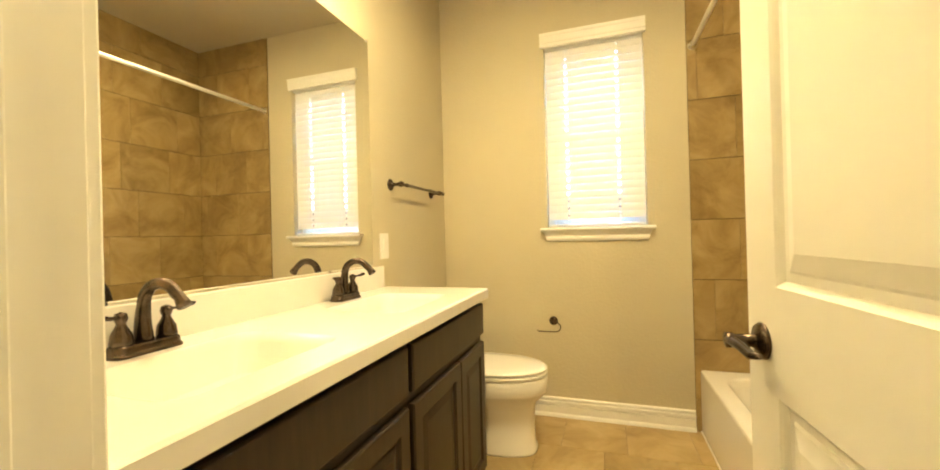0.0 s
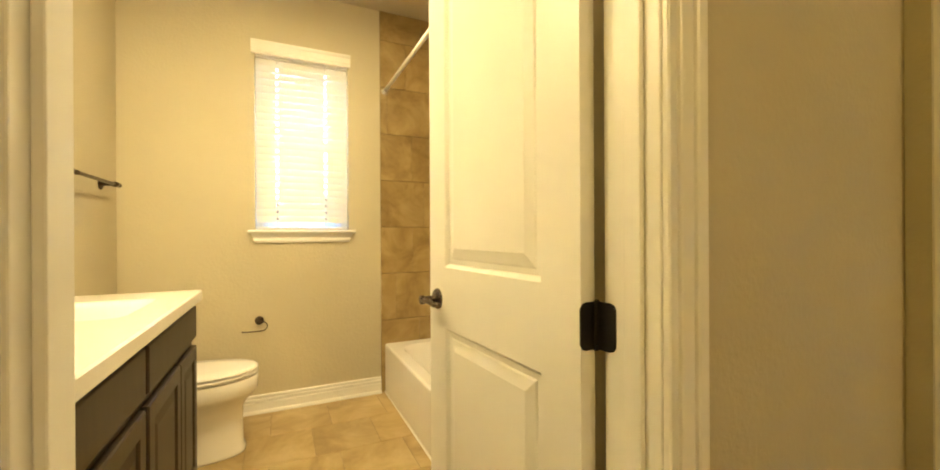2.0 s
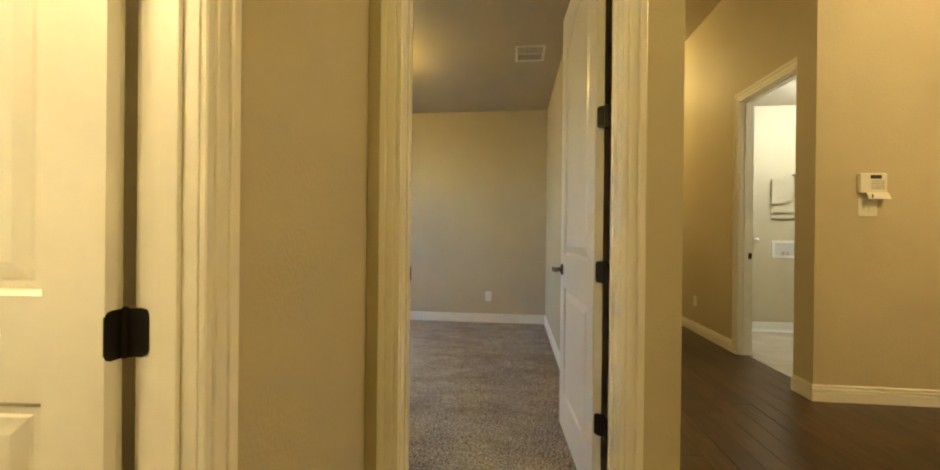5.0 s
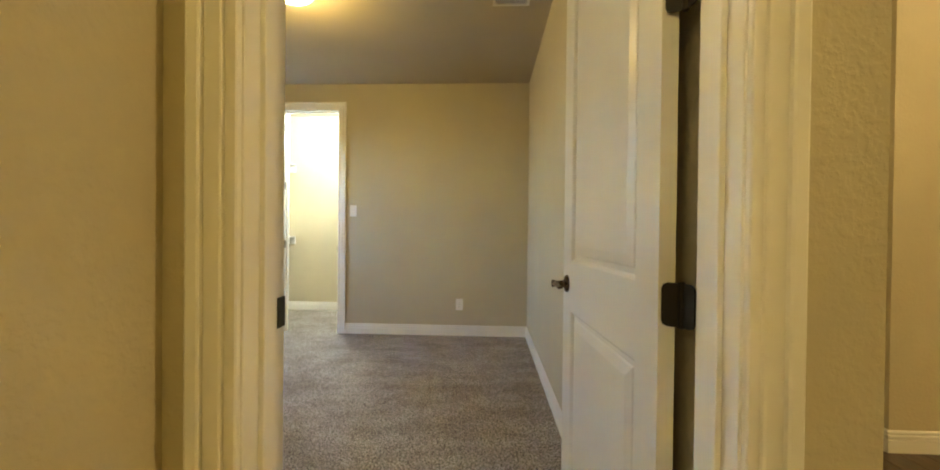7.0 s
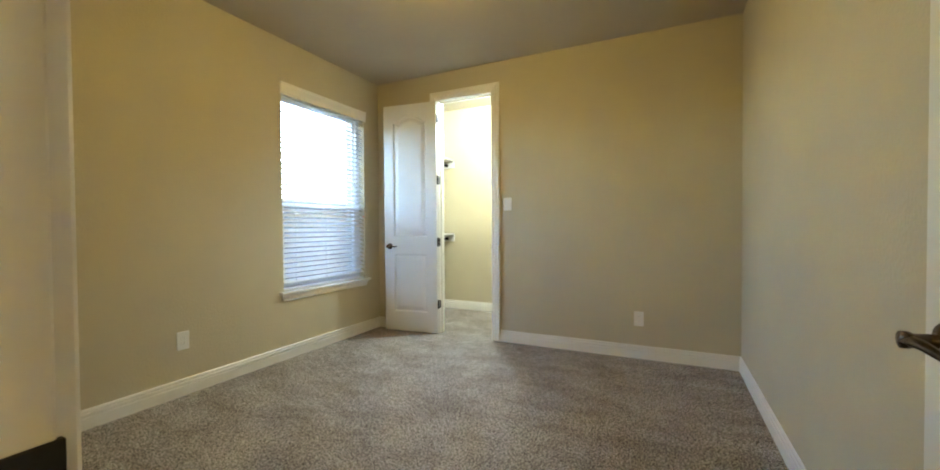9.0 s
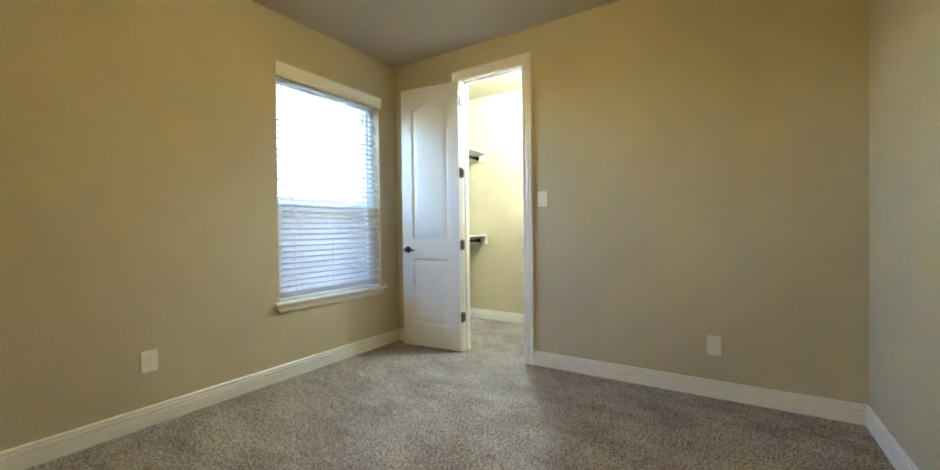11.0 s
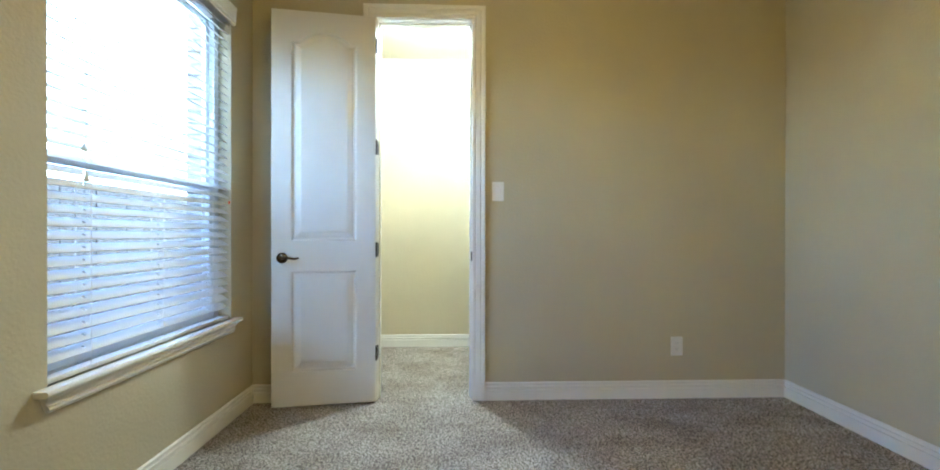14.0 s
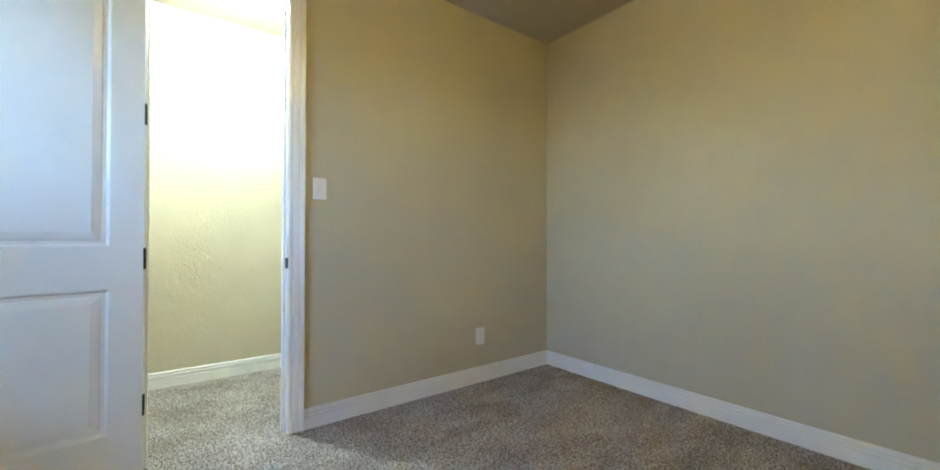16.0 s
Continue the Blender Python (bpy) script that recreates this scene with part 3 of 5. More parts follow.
def door(name, label, hinge_at, angle, w, face_out, leaf_side, hinge_zs, z_handle=0.925):
    """A two-panel door with an arched upper panel. Its x runs from the hinge to the free edge; the seen face is y = 0."""
    e = thing(name, label, "door", (*hinge_at, 0), angle, kind="structure")
    m = 0.118
    panels = ((m, w - m, 0.225, 0.838, 0), (m, w - m, 1.032, 2.315, 0.17))
    bm = door_leaf(bmesh.new(), w, DOOR_H - 0.006, 0.035, panels)
    if leaf_side < 0:
        for v in bm.verts:
            v.co.y = -v.co.y - 0.0
    part("leaf", bm, M_DOOR, e, "cream moulded two-panel leaf")
    s = 1 if leaf_side > 0 else -1
    lever(e, w - 0.062, z_handle, 0.0, s, -1)
    lever(e, w - 0.062, z_handle, -0.035 * s, -s, -1)
    latch = boxes((w - 0.001, w + 0.0015, -0.030 * s if s > 0 else 0.005, -0.005 if s > 0 else 0.030, z_handle - 0.028, z_handle + 0.028))
    part("latch_plate", latch, M_HINGE, e, "bronze latch plate")
    return e


def leaf_hinge(parent, knuckle, wings, z):
    """A hinge whose two leaves run from the knuckle to the ends of wings, in plan."""
    bm = bmesh.new()
    lathe(bm, [(0, -0.048), (0.005, -0.047), (0.0068, -0.045), (0.0068, 0.045), (0.005, 0.047), (0, 0.048)], (*knuckle, z), "z", 14)
    for wx, wy in wings:
        d = Vector((wx - knuckle[0], wy - knuckle[1]))
        n = Vector((-d.y, d.x)).normalized() * 0.0013
        L = d.length
        prof = [(0, -0.0445), (L - 0.012, -0.0445), (L - 0.0035, -0.041), (L, -0.033), (L, 0.033), (L - 0.0035, 0.041), (L - 0.012, 0.0445), (0, 0.0445)]
        d.normalize()
        loft(bm, [[(knuckle[0] + d.x * a + n.x * k, knuckle[1] + d.y * a + n.y * k, z + b) for a, b in prof] for k in (-1, 1)])
    return part("hinge", bm, M_HINGE, parent, "black bronze butt hinge")


HINGES = (0.314, 0.972, 1.625, 2.270)

door_bath = door("door_bathroom", "cream two-panel bathroom door standing open, with a bronze lever", (1.051, 1.103), 93.6, 0.690, 1, 1, HINGES)
door_bed = door("door_bedroom", "cream two-panel bedroom door open against the wall", (2.137, 0.072), 3.1, 0.798, 1, 1, HINGES, 0.94)
door_closet = door("door_closet", "white two-panel closet door standing open, with a bronze lever", (5.652, 2.678), 97.3, 0.618, 1, 1, HINGES)
for z in (0.300, 0.958, 1.612, 2.262):
    leaf_hinge(frame_bath, (1.090, 1.106), ((1.050, 1.1035), (1.0955, 1.063)), z)
for z in (0.370, 0.994, 1.628, 2.262):
    leaf_hinge(frame_bed, (2.118, 0.034), ((2.1355, 0.0665), (2.084, 0.0245)), z)
for z in HINGES:
    leaf_hinge(frame_closet, (5.668, 2.676), ((5.655, 2.690), (5.715, 2.6705)), z)

# ---- bathroom: vanity ----


def vanity():
    e = thing("vanity_cabinet", "dark-stained wooden vanity cabinet with raised panel doors", "cabinet", (0, 0, 0))
    x0, x1, y0, y1 = BATH_X0, 0.214, 1.09, 2.597
    body = grid_solid(x0, x1, y0, y1, 0.0, 0.850, [(x1 - 0.07, 1, y0 - 1, y1 - 0.018, -1, 0.10), (x0 + 0.018, x1 - 0.02, y0 + 0.018, y1 - 0.018, 0.12, 1)])
    part("body", body, M_CAB, e, "dark cabinet box with a toe kick", bevel=0.002)

    def slab(name, ya, yb, za, zb, raised, label):
        bm = bmesh.new()
        t = 0.019
        rings = [(0, 0), (0, t - 0.005), (0.003, t - 0.001), (0.006, t)]
        if raised:
            rings += [(0.052, t), (0.055, t - 0.003), (0.058, t - 0.008), (0.066, t - 0.009), (0.090, t - 0.002), (0.092, t - 0.002)]
        else:
            rings += [(0.012, t)]
        loops = [[(x1 + 0.0005 + d, ya + i, za + i), (x1 + 0.0005 + d, yb - i, za + i), (x1 + 0.0005 + d, yb - i, zb - i), (x1 + 0.0005 + d, ya + i, zb - i)]
                 for i, d in [(r[0], r[1]) for r in rings]]
        loft(bm, loops)
        return part(name, bm, M_CAB, e, label)

    for ya, yb in ((1.105, 1.868), (1.895, 2.590)):
        slab("false_drawer_front", ya, yb, 0.698, 0.830, False, "plain dark drawer front")
    for ya, yb in ((1.105, 1.480), (1.486, 1.868), (1.895, 2.283), (2.289, 2.590)):
        slab("door", ya, yb, 0.115, 0.664, True, "raised panel cabinet door")
    return e


vanity()


def countertop():
    """A one-piece top with two moulded bowls and a backsplash."""
    e = thing("countertop", "glossy cream cultured marble vanity top with two moulded bowls", "countertop")
    zt, zb = 0.895, 0.852
    x0, x1, y0, y1 = BATH_X0, 0.250, 1.088, 2.618
    bm = bmesh.new()
    outer = [bm.verts.new((x, y, zt)) for x, y in ((x0, y0), (x1 - 0.006, y0), (x1 - 0.006, y1 - 0.006), (x0, y1 - 0.006))]
    edges = [bm.edges.new((outer[k], outer[(k + 1) % 4])) for k in range(4)]
    low1 = [bm.verts.new((x, y, zt - 0.006)) for x, y in ((x0, y0), (x1, y0), (x1, y1), (x0, y1))]
    low2 = [bm.verts.new((x, y, zb)) for x, y in ((x0, y0), (x1, y0), (x1, y1), (x0, y1))]
    for a, b in ((outer, low1), (low1, low2)):
        for k in range(4):
            q = (k + 1) % 4
            bm.faces.new([a[k], a[q], b[q], b[k]])
    for yc in (1.500, 2.195):
        bx0, bx1, by0, by1 = -0.150, 0.150, yc - 0.205, yc + 0.205
        depths = ((0, 0), (0.003, 0.0015), (0.008, 0.007), (0.014, 0.022), (0.024, 0.055), (0.038, 0.088), (0.058, 0.108), (0.090, 0.120), (0.125, 0.125))
        rings = []
        for inset, d in depths:
            r = max(0.018, 0.050 - inset * 0.2)
            lift = 0.0
            rings.append([bm.verts.new((x, y, zt - d * (1.0 + lift))) for x, y in rounded(bx0 + inset * 1.05, bx1 - inset * 1.05, by0 + inset * 1.5, by1 - inset * 1.5, r, 6)])
        n = len(rings[0])
        for a, b in zip(rings, rings[1:]):
            for k in range(n):
                q = (k + 1) % n
                bm.faces.new([a[k], a[q], b[q], b[k]])
        bm.faces.new(rings[-1])
        edges += [bm.edges.get((rings[0][k], rings[0][(k + 1) % n])) for k in range(n)]
    bmesh.ops.triangle_fill(bm, edges=edges, use_beauty=True)
    top = part("top", bm, M_MARBLE, e, "cream marble slab with two moulded bowls")
    for p in top.data.polygons:
        p.use_smooth = abs(p.normal.z) < 0.995 and p.center.z < zt - 0.001 and p.center.z > zb + 0.001 and abs(p.center.x) < 0.16
    for yc in (1.500, 2.195):
        drain = lathe(bmesh.new(), [(0, 0.002), (0.016, 0.003), (0.021, 0.002), (0.023, 0.0)], (-0.0, yc, zt - 0.125), "z", 20)
        part("drain", drain, M_BRONZE, e, "bronze drain ring", smooth=True)
    bs = bmesh.new()
    prof = [(0, 0), (0.020, 0), (0.020, 0.098), (0.017, 0.102), (0, 0.102)]
    loft(bs, [[(x0 + a, y, zt + 0.0005 + z) for a, z in prof] for y in (y0, 2.588)])
    part("backsplash", bs, M_MARBLE, e, "cream backsplash strip")
    return e


countertop()


def faucet(y):
    """A centerset faucet: base, gooseneck spout, two bell handles with levers."""
    e = thing("faucet", "oil rubbed bronze gooseneck faucet with two lever handles", "faucet", (-0.205, y, 0.8955), group="vanity faucets")
    bm = bmesh.new()
    loft(bm, [[(x, v, z) for x, v in rounded(-w, w, -h, h, r, 5)] for w, h, r, z in
              ((0.029, 0.081, 0.020, 0), (0.029, 0.081, 0.020, 0.006), (0.025, 0.077, 0.018, 0.010), (0.024, 0.076, 0.017, 0.021), (0.021, 0.073, 0.015, 0.025))])
    part("base", bm, M_BRONZE, e, "bronze base plate", smooth=False, bevel=0.001)
    pts, rad = [], []
    for s in range(0, 6):
        pts.append((-0.002 - 0.004 * math.sin(s / 5 * math.pi), 0, 0.018 + 0.085 * s / 5))
        rad.append(0.0205 - 0.0065 * s / 5)
    for a in range(10, 146, 15):
        t = radians(a)
        pts.append((0.050 - 0.052 * math.cos(t), 0, 0.103 + 0.050 * math.sin(t)))
        rad.append(0.0138 - 0.0018 * a / 175)
    pts += [(0.104, 0, 0.122), (0.112, 0, 0.111), (0.117, 0, 0.104)]
    rad += [0.0120, 0.0145, 0.0150]
    part("spout", tube(bmesh.new(), pts, rad, 18), M_BRONZE, e, "curved bronze spout", smooth=True)
    lift = lathe(bmesh.new(), [(0.0, 0), (0.0025, 0), (0.0025, 0.032), (0.006, 0.036), (0.006, 0.042), (0, 0.046)], (-0.022, 0, 0.022), "z", 12)
    part("lift_rod", lift, M_BRONZE, e, "thin bronze lift rod", smooth=True)
    for s in (-1, 1):
        bell = lathe(bmesh.new(), [(0, 0), (0.021, 0), (0.0225, 0.008), (0.020, 0.026), (0.012, 0.040), (0.009, 0.048), (0.011, 0.052), (0.0135, 0.060), (0.011, 0.070), (0, 0.074)], (0, s * 0.052, 0.023), "z", 20)
        h = part("handle", bell, M_BRONZE, e, "bell-shaped bronze handle", smooth=True)
        arm = tube(bmesh.new(), [(0, s * 0.052, 0.086), (0.008, s * 0.066, 0.087), (0.014, s * 0.084, 0.088), (0.019, s * 0.104, 0.093), (0.020, s * 0.112, 0.095)], [0.006, 0.0055, 0.0075, 0.0095, 0.005], 12, 0.6)
        part("lever", arm, M_BRONZE, h, "flattened bronze lever", smooth=True)
    e.scale = (1.03, 0.88, 0.97)
    return e


faucet(1.490)
faucet(2.210)

# ---- mirror, switch, towel bar, paper holder ----
mirror = thing("vanity_mirror", "large frameless wall mirror above the vanity", "mirror")
mb = bmesh.new()
loft(mb, [[(x, y, z) for y, z in ((1.10 + i, 1.003 + i), (2.516 - i, 1.003 + i), (2.516 - i, 2.040 - i), (1.10 + i, 2.040 - i))] for x, i in ((-0.2745, 0), (-0.2705, 0), (-0.2685, 0.003))])
part("mirror_glass", mb, M_MIRROR, mirror, "silvered glass")
for y, z in ((1.45, 1.001), (2.20, 1.001), (2.505, 2.038), (1.80, 2.038)):
    part("clip", boxes((-0.2746, -0.265, y - 0.008, y + 0.008, z - 0.006, z + 0.006)), M_CHROME, mirror, "small clear clip", bevel=0.002)


def wall_plate(name, label, category, m, w=0.078, h=0.124, rockers=1, outlet=False):
    """A plate in its own frame: x across, z up, y out of the wall."""
    e = new(name)
    e.matrix_world = m
    tagged(e, label, category)
    bm = bmesh.new()
    loft(bm, [[(x, y, z) for x, z in rounded(-w / 2 + i, w / 2 - i, -h / 2 + i, h / 2 - i, 0.005, 3)] for y, i in ((0.0002, 0), (0.004, 0), (0.0062, 0.003))])
    part("plate", bm, M_PLATE, e, "white plastic cover plate")
    for k in range(rockers):
        cx = (k - (rockers - 1) / 2) * 0.046
        if outlet:
            for cz in (-0.0195, 0.0195):
                ob = bmesh.new()
                loft(ob, [[(cx + x, y, cz + z) for x, z in rounded(-0.0165 + i, 0.0165 - i, -0.0145 + i, 0.0145 - i, 0.008, 4)] for y, i in ((0.006, 0), (0.0078, 0), (0.008, 0.0006))])
                f = part("socket", ob, M_PLATE, e, "socket face")
                part("slot", boxes((cx - 0.0068, cx - 0.0052, 0.0079, 0.0084, cz - 0.001, cz + 0.006), (cx + 0.0052, cx + 0.0068, 0.0079, 0.0084, cz - 0.001, cz + 0.005), (cx - 0.0018, cx + 0.0018, 0.0079, 0.0084, cz - 0.0085, cz - 0.005)), M_DARK, f, "dark socket slots")
        else:
            bm = bmesh.new()
            loft(bm, [[(cx + x, y, z) for x, z in ((-0.0165, -0.033), (0.0165, -0.033), (0.0165, 0.033), (-0.0165, 0.033))] for y in (0.006, 0.0075)])
            loft(bm, [[(cx - 0.014, 0.0075, -0.030), (cx + 0.014, 0.0075, -0.030), (cx + 0.014, 0.0075, 0.030), (cx - 0.014, 0.0075, 0.030)],
                      [(cx - 0.013, 0.0085, -0.029), (cx + 0.013, 0.0085, -0.029), (cx + 0.013, 0.0125, 0.029), (cx - 0.013, 0.0125, 0.029)]])
            part("rocker", bm, M_PLATE, e, "white rocker")
    for z in (-h / 2 + 0.014, h / 2 - 0.014) if rockers == 1 else ():
        part("screw", lathe(bmesh.new(), [(0.003, 0.0), (0.003, 0.0008), (0, 0.001)], (0, 0.0062, z), "y", 10), M_PLATE, e, "small screw")
    return e


EAST, WEST, NORTH, SOUTH = -90, 90, 0, 180   # the way a plate faces
wall_plate("light_switch", "white rocker switch on the bathroom wall beside the mirror", "switch", pose(BATH_X0, 2.624, 1.090, 0, 0, EAST))
wall_plate("light_switch", "white rocker switch beside the closet doorway", "switch", pose(BED_X1, 1.897, 1.349, 0, 0, WEST))
wall_plate("outlet", "white outlet low on the bedroom wall", "outlet", pose(BED_X1, 0.719, 0.340, 0, 0, WEST), outlet=True)
wall_plate("outlet", "white outlet below the bedroom window wall", "outlet", pose(3.589, BED_Y1, 0.372, 0, 0, SOUTH), outlet=True)
wall_plate("outlet", "white outlet low on the plain bedroom wall", "outlet", pose(3.440, BED_Y0, 0.368, 0, 0, NORTH), outlet=True)
wall_plate("outlet", "white outlet on the hall wall", "outlet", pose(5.541, -1.775, 0.370, 0, 0, NORTH), outlet=True)
wall_plate("light_switch", "white rocker switch far down the hall", "switch", pose(6.03, -1.775, 1.345, 0, 0, NORTH))


def towel_bar():
    e = thing("towel_bar", "oil rubbed bronze towel bar with round posts on the bathroom wall", "towel bar")
    z, y0, y1 = 1.398, 2.702, 3.205
    for y in (y0, y1):
        bm = lathe(bmesh.new(), [(0, 0.0003), (0.030, 0.0003), (0.030, 0.004), (0.024, 0.009), (0.012, 0.013), (0.0085, 0.030), (0.0095, 0.045), (0.014, 0.055), (0.0145, 0.066), (0.010, 0.075), (0, 0.078)], (BATH_X0, y, z), "x", 22)
        part("post", bm, M_BRONZE, e, "bronze wall post with a round rose", smooth=True)
    bar = tube(bmesh.new(), [(BATH_X0 + 0.062, y0 - 0.025, z), (BATH_X0 + 0.062, y0 - 0.018, z), (BATH_X0 + 0.062, y0 - 0.010, z), (BATH_X0 + 0.062, y0 + 0.05, z), (BATH_X0 + 0.062, y0 + 0.056, z), (BATH_X0 + 0.062, y0 + 0.066, z), (BATH_X0 + 0.062, y0 + 0.072, z), (BATH_X0 + 0.062, y1 - 0.03, z), (BATH_X0 + 0.062, y1 + 0.03, z), (BATH_X0 + 0.062, y1 + 0.055, z), (BATH_X0 + 0.062, y1 + 0.065, z)],
               [0.004, 0.010, 0.008, 0.008, 0.011, 0.011, 0.0085, 0.0085, 0.0085, 0.012, 0.006], 16)
    part("bar", bar, M_BRONZE, e, "straight bronze bar", smooth=True)


towel_bar()


def paper_holder():
    e = thing("paper_holder", "bronze toilet paper holder with an open hook arm", "paper holder")
    x, z = 0.437, 0.588
    bm = lathe(bmesh.new(), [(0, 0.0003), (0.027, 0.0003), (0.027, 0.005), (0.021, 0.010), (0.010, 0.014), (0.008, 0.034), (0.010, 0.040), (0.010, 0.052), (0, 0.056)], (0, 0, 0), "y", 22)
    for v in bm.verts:
        v.co = Vector((x + v.co.x, BATH_Y1 - v.co.y, z + v.co.z))
    part("post", bm, M_BRONZE, e, "round bronze wall post", smooth=True)
    y = BATH_Y1 - 0.045
    pts = [(x, y, z)] + [(x + 0.012 + 0.034 * math.cos(radians(a)), y, z - 0.030 + 0.030 * math.sin(radians(a))) for a in range(100, -95, -15)] + [(x - 0.06, y, z - 0.060), (x - 0.088, y, z - 0.059), (x - 0.096, y, z - 0.052)]
    part("arm", tube(bmesh.new(), pts, 0.0036, 10), M_BRONZE, e, "bent bronze wire arm", smooth=True)


paper_holder()

# ---- toilet ----


def egg(cx, cy, back, front, half, z, n=36, p=2.2):
    """An oval plan: back and front are its reach from cx, half its half width."""
    pts = []
    for k in range(n):
        a = 2 * math.pi * k / n
        c, s = math.cos(a), math.sin(a)
        r = front if c > 0 else back
        pts.append((cx + r * math.copysign(abs(c) ** (2 / p), c), cy + half * math.copysign(abs(s) ** (2 / p), s), z))
    return pts


def toilet():
    e = thing("toilet", "white porcelain toilet with a closed lid beside the vanity", "toilet")
    cy = 3.005
    cx = 0.12
    body = bmesh.new()
    loft(body, [egg(cx - 0.05, cy, 0.25, 0.318, 0.132, 0.0, p=3), egg(cx - 0.05, cy, 0.25, 0.318, 0.132, 0.012, p=3), egg(cx - 0.05, cy, 0.245, 0.308, 0.124, 0.032, p=2.9), egg(cx - 0.05, cy, 0.24, 0.304, 0.122, 0.15, p=2.7),
                egg(cx - 0.045, cy, 0.23, 0.302, 0.124, 0.225, p=2.5), egg(cx - 0.03, cy, 0.22, 0.302, 0.138, 0.258), egg(cx, cy, 0.22, 0.308, 0.168, 0.292), egg(cx, cy, 0.22, 0.318, 0.180, 0.308), egg(cx, cy, 0.22, 0.328, 0.186, 0.318), egg(cx, cy, 0.22, 0.328, 0.186, 0.387), egg(cx, cy, 0.215, 0.322, 0.182, 0.392)])
    part("bowl", body, M_PORCELAIN, e, "white porcelain bowl and pedestal", smooth=True)
    seat = bmesh.new()
    loft(seat, [egg(cx, cy, 0.20, 0.320, 0.182, 0.397), egg(cx, cy, 0.205, 0.330, 0.189, 0.401), egg(cx, cy, 0.205, 0.330, 0.189, 0.412), egg(cx, cy, 0.20, 0.324, 0.184, 0.416)])
    part("seat", seat, M_PORCELAIN, e, "white seat ring", smooth=True)
    lid = bmesh.new()
    loft(lid, [egg(cx, cy, 0.195, 0.322, 0.183, 0.4205), egg(cx, cy, 0.20, 0.329, 0.189, 0.424), egg(cx, cy, 0.20, 0.328, 0.188, 0.432), egg(cx, cy, 0.19, 0.310, 0.176, 0.439), egg(cx, cy, 0.12, 0.21, 0.11, 0.443), egg(cx, cy, 0.03, 0.05, 0.03, 0.4445)])
    part("lid", lid, M_PORCELAIN, e, "closed white lid", smooth=True)
    tank = bmesh.new()
    loft(tank, [[(x, y, z) for x, y in rounded(-0.262 + i, -0.075 - i * 0.5, cy - 0.205 + i, cy + 0.205 - i, 0.03, 5)] for z, i in ((0.392, 0.02), (0.42, 0.008), (0.70, 0.0), (0.705, 0.003))])
    part("tank", tank, M_PORCELAIN, e, "white tank", smooth=True)
    tl = bmesh.new()
    loft(tl, [[(x, y, z) for x, y in rounded(-0.266 + i, -0.066 - i, cy - 0.213 + i, cy + 0.213 - i, 0.03, 5)] for z, i in ((0.706, 0.003), (0.712, 0), (0.730, 0), (0.738, 0.006))])
    part("tank_lid", tl, M_PORCELAIN, e, "white tank lid", smooth=True)
    part("flush_lever", tube(bmesh.new(), [(-0.070, cy - 0.15, 0.66), (-0.055, cy - 0.15, 0.66), (-0.05, cy - 0.14, 0.66), (-0.05, cy - 0.09, 0.655)], [0.009, 0.009, 0.006, 0.007], 10), M_BRONZE, e, "small flush lever", smooth=True)
    for y in (cy - 0.075, cy + 0.075):
        part("hinge_cap", lathe(bmesh.new(), [(0, 0.0), (0.016, 0.0), (0.016, 0.012), (0.011, 0.018), (0, 0.019)], (-0.085, y, 0.421), "z", 14), M_PORCELAIN, e, "seat hinge cap", smooth=True)


toilet()

# ---- tub and shower rod ----


